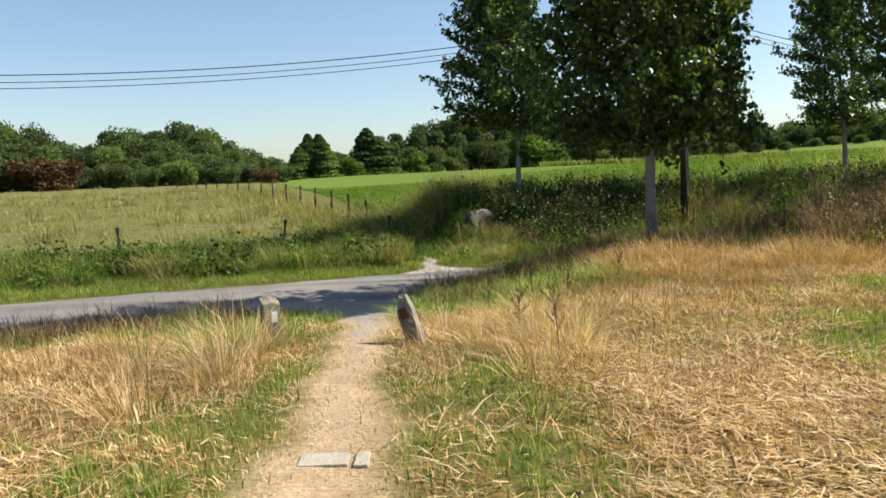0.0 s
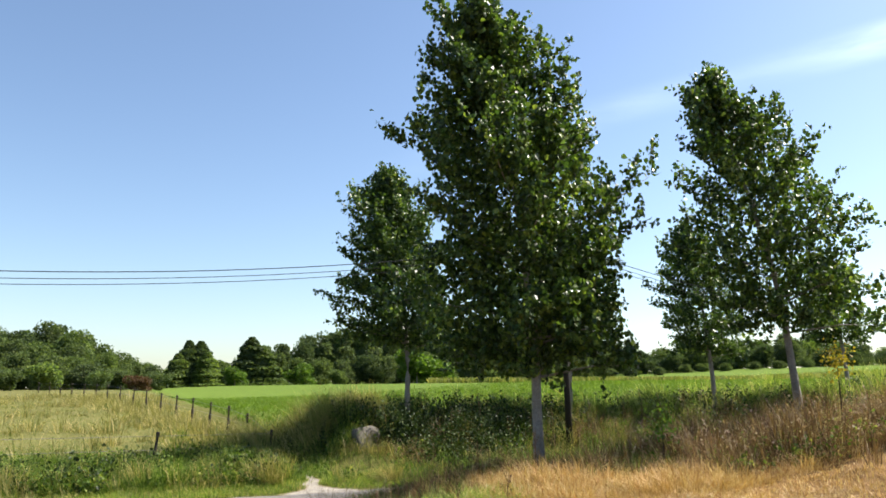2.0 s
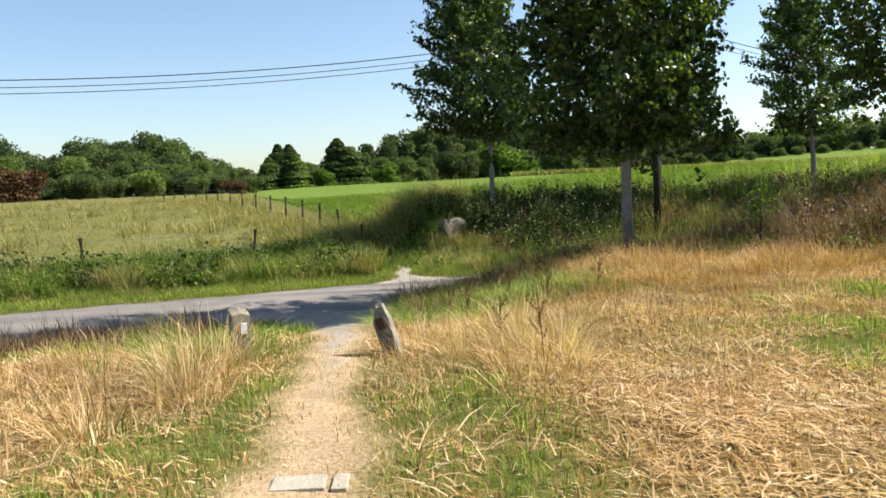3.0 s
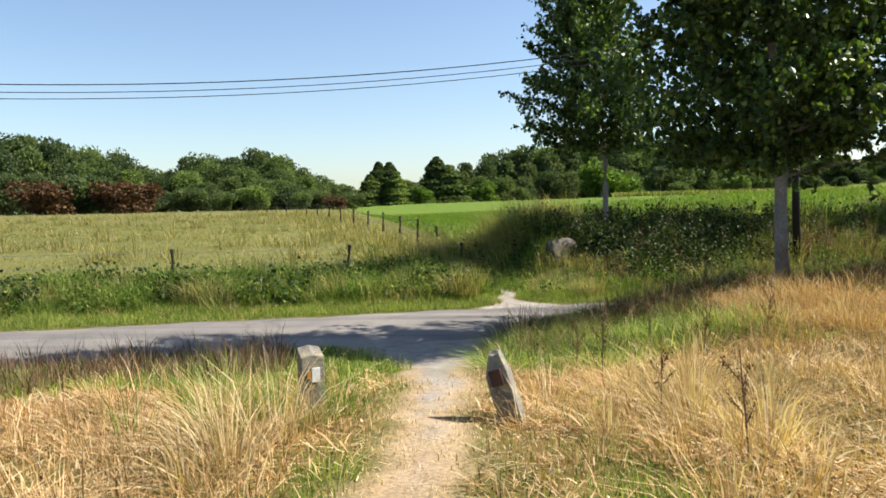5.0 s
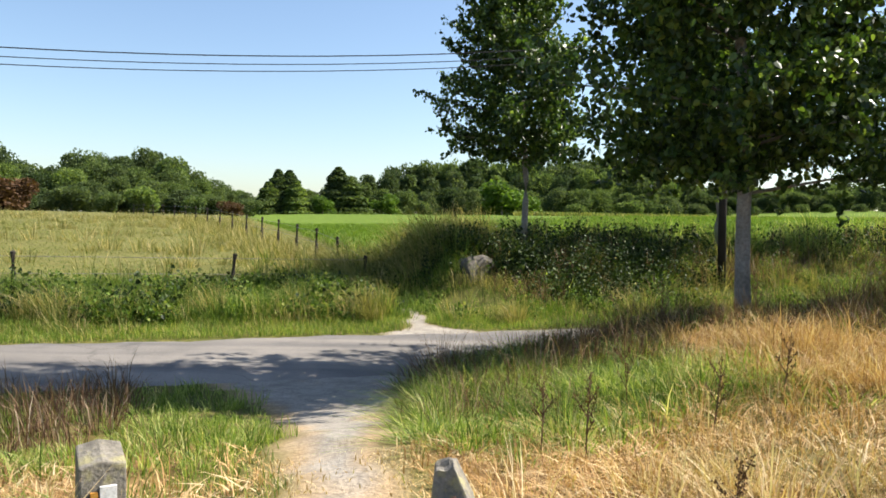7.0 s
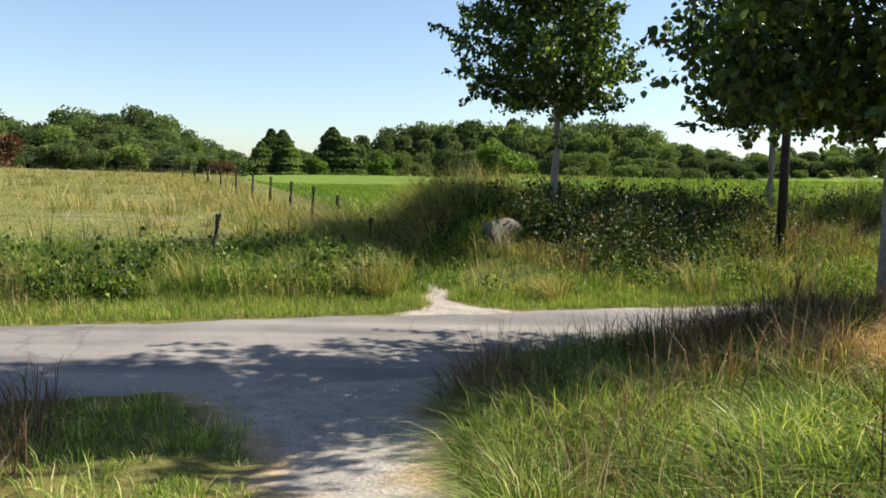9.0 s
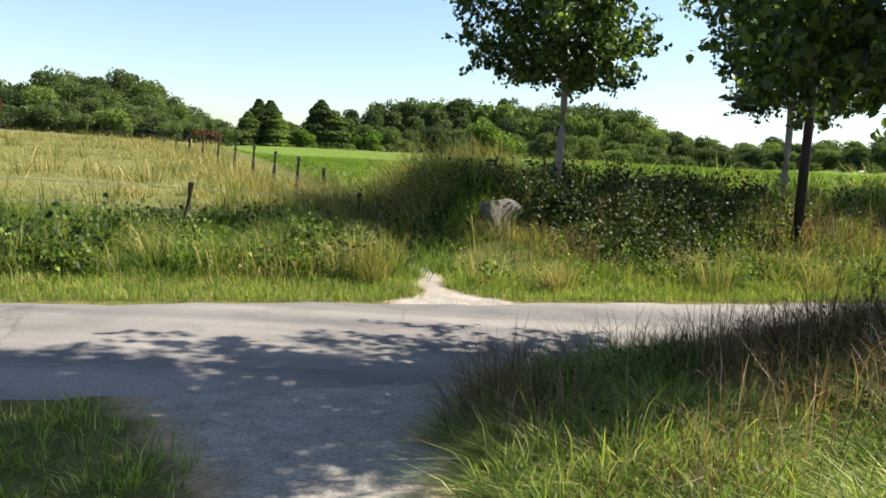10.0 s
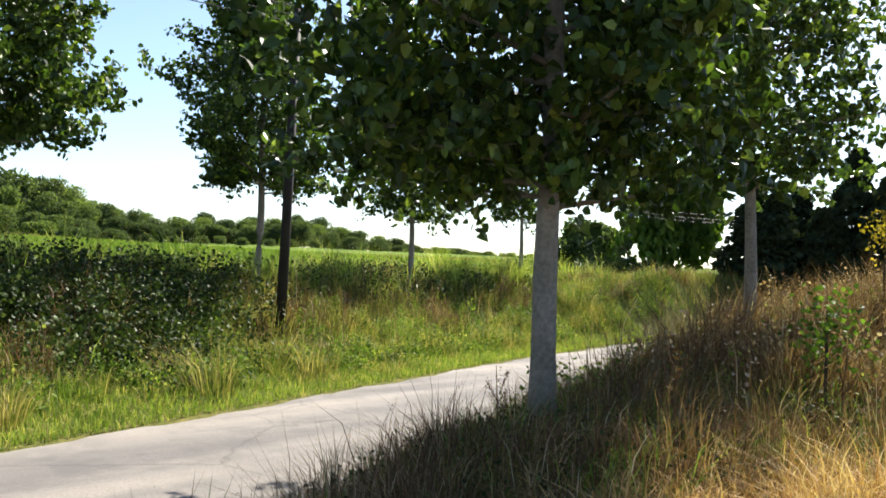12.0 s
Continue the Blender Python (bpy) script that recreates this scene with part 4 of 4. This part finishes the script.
leafy("verge_weeds", scatter(700, (3.4, 15, 10.4, 14.2), dead, 64), 0.26, 0.22, 24, 0.032, M_BRAMBLE, "dark leafy weeds crowding the verge", "weeds", 64)
mound = lambda x, y: step(9.2, 10.6, U(x, y) + 1.5 * (blotch(x, y, 1.0, 66.0) - 0.5)) * (1 - in_straw(x, y, 0.3))
tufts("brown_weeds", scatter(2600, (9.0, 26, 5, 13.4), mound, 13), 26, 0.2, 0.40, 0.9, 0.005, 0.6, M_DEAD, "tall dead brown weeds on the mound", "weeds", 0.15, 13, 0.35)
leafy("seed_heads", scatter(2400, (9.2, 24, 5, 13.2), mound, 14), 0.9, 0.16, 9, 0.045, M_SEED, "pale dry seed heads above the brown weeds", "weeds", 14, -0.2)
leafy("mound_leaves", scatter(700, (9, 22, 8.6, 14.4), mound, 16), 0.5, 0.25, 26, 0.06, M_WEED, "leafy green weeds among the brown ones", "weeds", 16)
# far verge and bank
not_path = lambda x, y: 1 - side_path(along(x, y), across(x, y))
blades("verge_grass", scatter(110000, (-22, 30, 18.5, 20.5), not_path, 17), 0.05, 0.20, 0.005, 0.9, M_GREEN, "short sunlit green grass on the far verge", "grass", 0.1, 17)
bank = lambda x, y: not_path(x, y) * (0.45 + 0.55 * blotch(x, y, 1.1, 8.0))
tufts("bank_grass", scatter(5200, (-24, 5.2, 19.8, 23.6), bank, 18), 24, 0.20, 0.25, 0.62, 0.005, 1.2, M_WEED, "rank green grass on the bank", "grass", 0.1, 18, 0.45)
leafy("bank_weeds", scatter(800, (-24, 5.2, 20.0, 23.2), lambda x, y: step(0.35, 0.65, blotch(x, y, 1.5, 18.0)) * not_path(x, y), 19), 0.62, 0.34, 34, 0.10, M_BRAMBLE, "leafy dark green weeds on the bank", "weeds", 19)
tufts("pale_bank_grass", scatter(1300, (-24, 5.0, 19.4, 23.2), lambda x, y: 0.08 + 0.92 * step(0.52, 0.72, blotch(x, y, 1.1, 28.0)), 20), 30, 0.2, 0.3, 0.7, 0.005, 0.7, M_HAY, "pale seeding grass tufts on the bank", "grass", 0.2, 20)
# pasture
blades("pasture_grass", scatter(90000, (-45, 4.8, 23.0, 60), None, 21), 0.04, 0.12, 0.010, 1.1, M_GRAZED, "grazed yellow-green pasture grass", "grass", 0.1, 21)
tufts("pasture_tufts", scatter(5200, (-50, 4.9, 23.0, 75), lambda x, y: 0.01 + 0.99 * step(0.56, 0.78, blotch(x, y, 2.3, 9.0) + 0.25 * np.exp(-((U(x, y) - 4.4) / 1.2) ** 2)), 22), 22, 0.3, 0.25, 0.7, 0.010, 0.9, M_HAY, "yellow tufts of rough pasture grass", "grass", 0.15, 22, 0.4)
# slope to the right of the side path
apron = lambda x, y: np.exp(-(((U(x, y) - 7.0) / 1.25) ** 4)) * (1 - step(22.2, 22.9, across(x, y)))
bush_zone = lambda x, y: (1 - apron(x, y)) * np.clip(1.25 * np.exp(-(((U(x, y) - 10.7) / 2.7) ** 2) - ((across(x, y) - 22.5) / 1.5) ** 2) * (0.35 + 0.65 * step(0.25, 0.6, blotch(x, y, 0.8, 68.0))) + 0.5 * (across(x, y) > 23.0) * (1 - step(12, 17, U(x, y))) * step(0.3, 0.6, blotch(x, y, 1.2, 69.0)) + 0.10 * (across(x, y) > 22.4), 0, 1)
slope = lambda x, y: not_path(x, y) * (1 - 0.6 * apron(x, y)) * (1 - 0.97 * bush_zone(x, y)) * (0.35 + 0.65 * blotch(x, y, 1.4, 10.0))
tufts("slope_grass", scatter(6000, (5.6, 60, 19.4, 25.5), slope, 23), 20, 0.22, 0.2, 0.5, 0.005, 1.2, M_WEED, "rank green grass on the slope", "grass", 0.15, 23, 0.5)
tufts("slope_straw", scatter(2600, (5.9, 60, 19.4, 24.5), lambda x, y: (1 - 0.7 * apron(x, y)) * (1 - 0.6 * bush_zone(x, y)) * (0.15 + 0.85 * step(0.42, 0.66, blotch(x, y, 1.3, 13.0))), 24), 28, 0.22, 0.28, 0.7, 0.005, 0.9, M_HAY, "yellowed seeding grass on the slope", "grass", 0.2, 24, 0.4)
tufts("slope_dead_weeds", scatter(1100, (8, 40, 20.2, 24.5), lambda x, y: 0.06 + 0.94 * step(0.5, 0.7, blotch(x, y, 1.5, 33.0)), 25), 28, 0.22, 0.35, 0.75, 0.005, 0.7, M_DEAD, "reddish dry weeds on the slope", "weeds", 0.1, 25)
leafy("brambles", scatter(4600, (8.2, 30, 20.0, 25.5), bush_zone, 26), 1.0, 0.34, 42, 0.08, M_BRAMBLE, "dark brambles heaped on the slope", "brambles", 26)
tufts("crest_grass", scatter(1500, (5.0, 34, 23.2, 27.2), lambda x, y: 0.25 + 0.75 * step(0.4, 0.7, blotch(x, y, 1.8, 15.0)), 27), 26, 0.2, 0.6, 1.15, 0.006, 0.6, M_LUSH, "tall wispy grass along the field's edge", "grass", 0.3, 27, 0.4)
tufts("wispy_grass", scatter(620, (4.6, 10.5, 23.6, 27.5), None, 65), 30, 0.22, 0.7, 1.25, 0.0055, 0.6, M_HAY, "tall wispy yellow-green grass above the hollow", "grass", 0.4, 65, 0.3)
tufts("hollow_grass", scatter(900, (2.6, 8.0, 22.0, 30), lambda x, y: not_path(x, y) * (1 - apron(x, y)) * (0.12 + 0.88 * step(6.4, 7.0, U(x, y))), 28), 28, 0.22, 0.35, 0.85, 0.007, 0.8, M_WEED, "tall green grass in the hollow by the fence", "grass", 0.2, 28, 0.3)
leafy("hedge_strip", scatter(900, (12.5, 44, 24.6, 26.4), lambda x, y: step(0.3, 0.6, blotch(x, y, 2.6, 19.0)), 29), 0.8, 0.45, 30, 0.11, M_BRAMBLE, "low dark hedge plants at the field's edge", "hedge", 29)
blades("crop", scatter(120000, (6.5, 70, 26.6, 75), lambda x, y: 1 - step(20, 60, across(x, y) - 26), 30), 0.1, 0.24, 0.022, 0.8, M_CROP, "bright green low crop in the field", "crop", 0.1, 30)
leafy("boulder_brambles", scatter(150, (8.2, 9.6, 21.4, 24.2), lambda x, y: np.exp(-((U(x, y) - 8.9) / 0.45) ** 2 - ((across(x, y) - 22.8) / 0.8) ** 2), 67), 1.2, 0.36, 48, 0.08, M_BRAMBLE, "dark brambles leaning over the pale boulder", "brambles", 67)
leafy("hollow_brambles", scatter(420, (5.2, 8.6, 23.3, 27), not_path, 31), 0.9, 0.45, 36, 0.085, M_BRAMBLE, "dark brambles crowding the hollow by the fence", "brambles", 31)


# ---- single plants and far vehicles ----
def dock_stalk(x, y, height, seed, label):
    """A dead dock: ribbed stem, side stems and rusty seed clusters."""
    r = np.random.default_rng(seed)
    t = tagged(new("dock_plant"), label, "weed plant", "dead docks")
    t.matrix_world = pose(x, y, float(ground_z(x, y)) - 0.02, r.uniform(-5, 5), r.uniform(-6, 6), r.uniform(0, 360))
    part("stem", tube_bm([(0, 0, 0), (0.01, 0, height * 0.5), (0.02, 0.01, height)], [0.006, 0.005, 0.002], 5), M_DEAD, t)
    pts = [(r.normal(0, 0.012), r.normal(0, 0.012), height * q) for q in r.uniform(0.55, 1.0, 60)]
    for i in range(5):
        a, z = i * 2.2, height * (0.35 + 0.1 * i)
        e = Vector((math.cos(a) * 0.09, math.sin(a) * 0.09, z + height * 0.22))
        part("side_stem", tube_bm([(0, 0, z), e * 0.6 + Vector((0, 0, z * 0.4)), e], [0.004, 0.003, 0.0015], 4), M_DEAD, t)
        pts += [tuple(Vector((0, 0, z)).lerp(e, q) + Vector(r.normal(0, 0.010, 3))) for q in r.uniform(0.3, 1.0, 40)]
    ob = new("seed_head", leaf_mesh("seed_head", np.array(pts), 0.013, M_RED_LEAF, seed, 0.0))
    ob.parent = t
    tagged(ob, kind="stuff")


for i, (x, y, h) in enumerate(((0.95, 6.15, 0.62), (0.75, 7.4, 0.5), (0.55, 9.0, 0.62), (0.35, 9.4, 0.55), (1.6, 9.6, 0.6), (1.3, 10.6, 0.7), (2.4, 10.2, 0.6), (5.6, 13.1, 0.8), (6.6, 12.6, 0.8), (3.8, 13.6, 0.75), (2.9, 14.3, 0.7))):
    dock_stalk(x, y, h, 60 + i, "dead dock stalk with rusty brown seed clusters")


def sapling(x, y, height, mat, seed, label):
    r = np.random.default_rng(seed)
    t = tagged(new("sapling"), label, "plant")
    z0 = float(ground_z(x, y)) - 0.02
    t.matrix_world = pose(x, y, z0)
    part("stem", tube_bm([(0, 0, 0), (0.02, 0.01, height * 0.5), (0.0, 0.02, height)], [0.02, 0.014, 0.004], 6), M_POST, t)
    c = r.normal(0, 1, (260, 3)) * np.array([0.14, 0.14, 0.17]) + np.array([0, 0, height * 0.82])
    ob = new("foliage", leaf_mesh("foliage", c, 0.06, mat, seed, 0.2))
    ob.parent = t


sapling(6.2, 13.4, 1.0, M_BRIGHT_LEAF, 81, "small sapling with bright green leaves among dry weeds")
sapling(10.4, 14.0, 1.9, M_YELLOW_LEAF, 82, "young shrub with yellow leaves above the brown weeds")


def white_van(az, d, turn, label):
    x, y = d * math.sin(radians(az)), d * math.cos(radians(az))
    t = tagged(new("van"), label, "van", "far parked vans")
    t.matrix_world = pose(x, y, float(ground_z(x, y)), 0, 0, turn)
    bm = box_bm(-2.8, 2.0, -1.0, 1.0, 0.45, 2.6, 0.18)
    part("body", bm, M_WHITE, t)
    part("cab", box_bm(1.9, 3.1, -0.95, 0.95, 0.45, 1.9, 0.25), M_WHITE, t)
    part("windscreen", box_bm(2.2, 3.05, -0.97, 0.97, 1.3, 1.75, 0.1), M_WIRE, t, "dark glass")
    for wx in (-1.8, 2.1):
        for wy in (-0.92, 0.92):
            part("wheel", tube_bm([(wx, wy - 0.1, 0.36), (wx, wy + 0.1, 0.36)], [0.36, 0.36], 14), M_WIRE, t)


white_van(10.3, 292, 10, "white camper van parked before the distant wood")
white_van(11.6, 296, -20, "white camper van parked before the distant wood")

# A tall strip of maize along the far side of the green field.
r_m = np.random.default_rng(91)
m_az, m_d = np.radians(r_m.uniform(8, 52, 16000)), r_m.uniform(196, 222, 16000)
blades("maize_strip", np.stack([m_d * np.sin(m_az), m_d * np.cos(m_az)], 1), 1.4, 2.1, 0.16, 0.4, M_GRAZED, "tall pale green maize along the far field edge", "crop", 0.05, 40)
# Dry stems standing up out of the slope's growth.
tufts("tall_stems", scatter(240, (8.2, 30, 20.8, 26.5), None, 41), 7, 0.12, 0.8, 1.35, 0.006, 0.25, M_DEAD, "tall dry weed stems rising from the slope", "weeds", 0.08, 41)
leafy("stem_heads", scatter(240, (8.2, 30, 20.8, 26.5), None, 41), 1.15, 0.10, 12, 0.035, M_DEAD, "dry seed heads on tall weed stems", "weeds", 42, -0.3)
leafy("slope_weeds", scatter(2400, (5.8, 34, 19.3, 24.2), lambda x, y: not_path(x, y) * (1 - 0.85 * apron(x, y)) * (1 - 0.45 * bush_zone(x, y)) * step(0.3, 0.6, blotch(x, y, 0.9, 51.0)), 51), 0.48, 0.26, 26, 0.065, M_WEED, "leafy sunlit weeds on the slope", "weeds", 51)
leafy("bank_leaves", scatter(2400, (-24, 5.0, 19.7, 23.4), lambda x, y: not_path(x, y) * step(0.3, 0.6, blotch(x, y, 0.9, 53.0)), 53), 0.55, 0.28, 26, 0.075, M_WEED, "leafy sunlit weeds on the bank", "weeds", 53)
tufts("verge_clumps", scatter(500, (-22, 34, 18.7, 20.2), lambda x, y: not_path(x, y) * step(0.5, 0.7, blotch(x, y, 0.8, 57.0)), 57), 26, 0.16, 0.12, 0.38, 0.005, 1.1, M_HAY, "pale clumps of seeding grass on the far verge", "grass", 0.2, 57)
# Single clumps on the far verge, beside the mouth of the side path and along the road's edge.
CLUMPS = np.array([plan(u, v) for u, v in ((4.35, 19.75), (4.1, 20.0), (4.6, 20.15), (3.8, 20.2), (7.3, 19.15), (7.5, 19.3), (1.2, 20.4), (-1.8, 20.3), (-2.1, 20.5), (10.6, 19.3), (13.2, 19.4))])
tufts("tall_clumps", CLUMPS, 150, 0.28, 0.45, 0.85, 0.005, 0.8, M_HAY, "tall straw-coloured grass clumps beside the road", "grass", 0.2, 71)
# Bleached grass left standing along the pasture fence.
r_g = np.random.default_rng(73)
g_y = 25.5 + 40 * r_g.uniform(0, 1, 380) ** 1.3
g_x = -1.7 - 0.36 * (g_y - 25.2) * (1 + 0.004 * (g_y - 25.2)) + r_g.normal(-0.9, 1.0, 380)
tufts("fence_grass", np.stack([g_x, g_y], 1), 30, 0.28, 0.25, 0.6, 0.009, 0.9, M_HAY, "bleached golden grass along the pasture fence", "grass", 0.2, 73, 0.4)
# Long grass standing round the upright marker post, and docks before the boulder.
P_G = np.random.default_rng(75).normal(0, 1, (46, 2)) * np.array([0.30, 0.42]) + np.array([-2.12, 7.35])
tufts("post_grass", P_G, 44, 0.13, 0.22, 0.48, 0.0035, 0.9, M_GREEN, "yellow-green grass standing round the marker post", "grass", 0.1, 75, 0.3)
for i, (u, v, h) in enumerate(((7.5, 20.5, 0.95), (7.8, 20.8, 0.85), (8.5, 20.3, 0.9), (9.0, 20.0, 0.75))):
    x, y = plan(u, v)
    dock_stalk(float(x), float(y), h, 90 + i, "dead dock stalk with rusty brown seed clusters")
B_G = np.random.default_rng(76).normal(0, 1, (16, 2)) * np.array([0.55, 0.16]) + np.array([1.2, 23.15])
tufts("boulder_grass", B_G, 34, 0.16, 0.25, 0.55, 0.005, 0.9, M_HAY, "seeding grass growing up before the boulder", "grass", 0.2, 76)
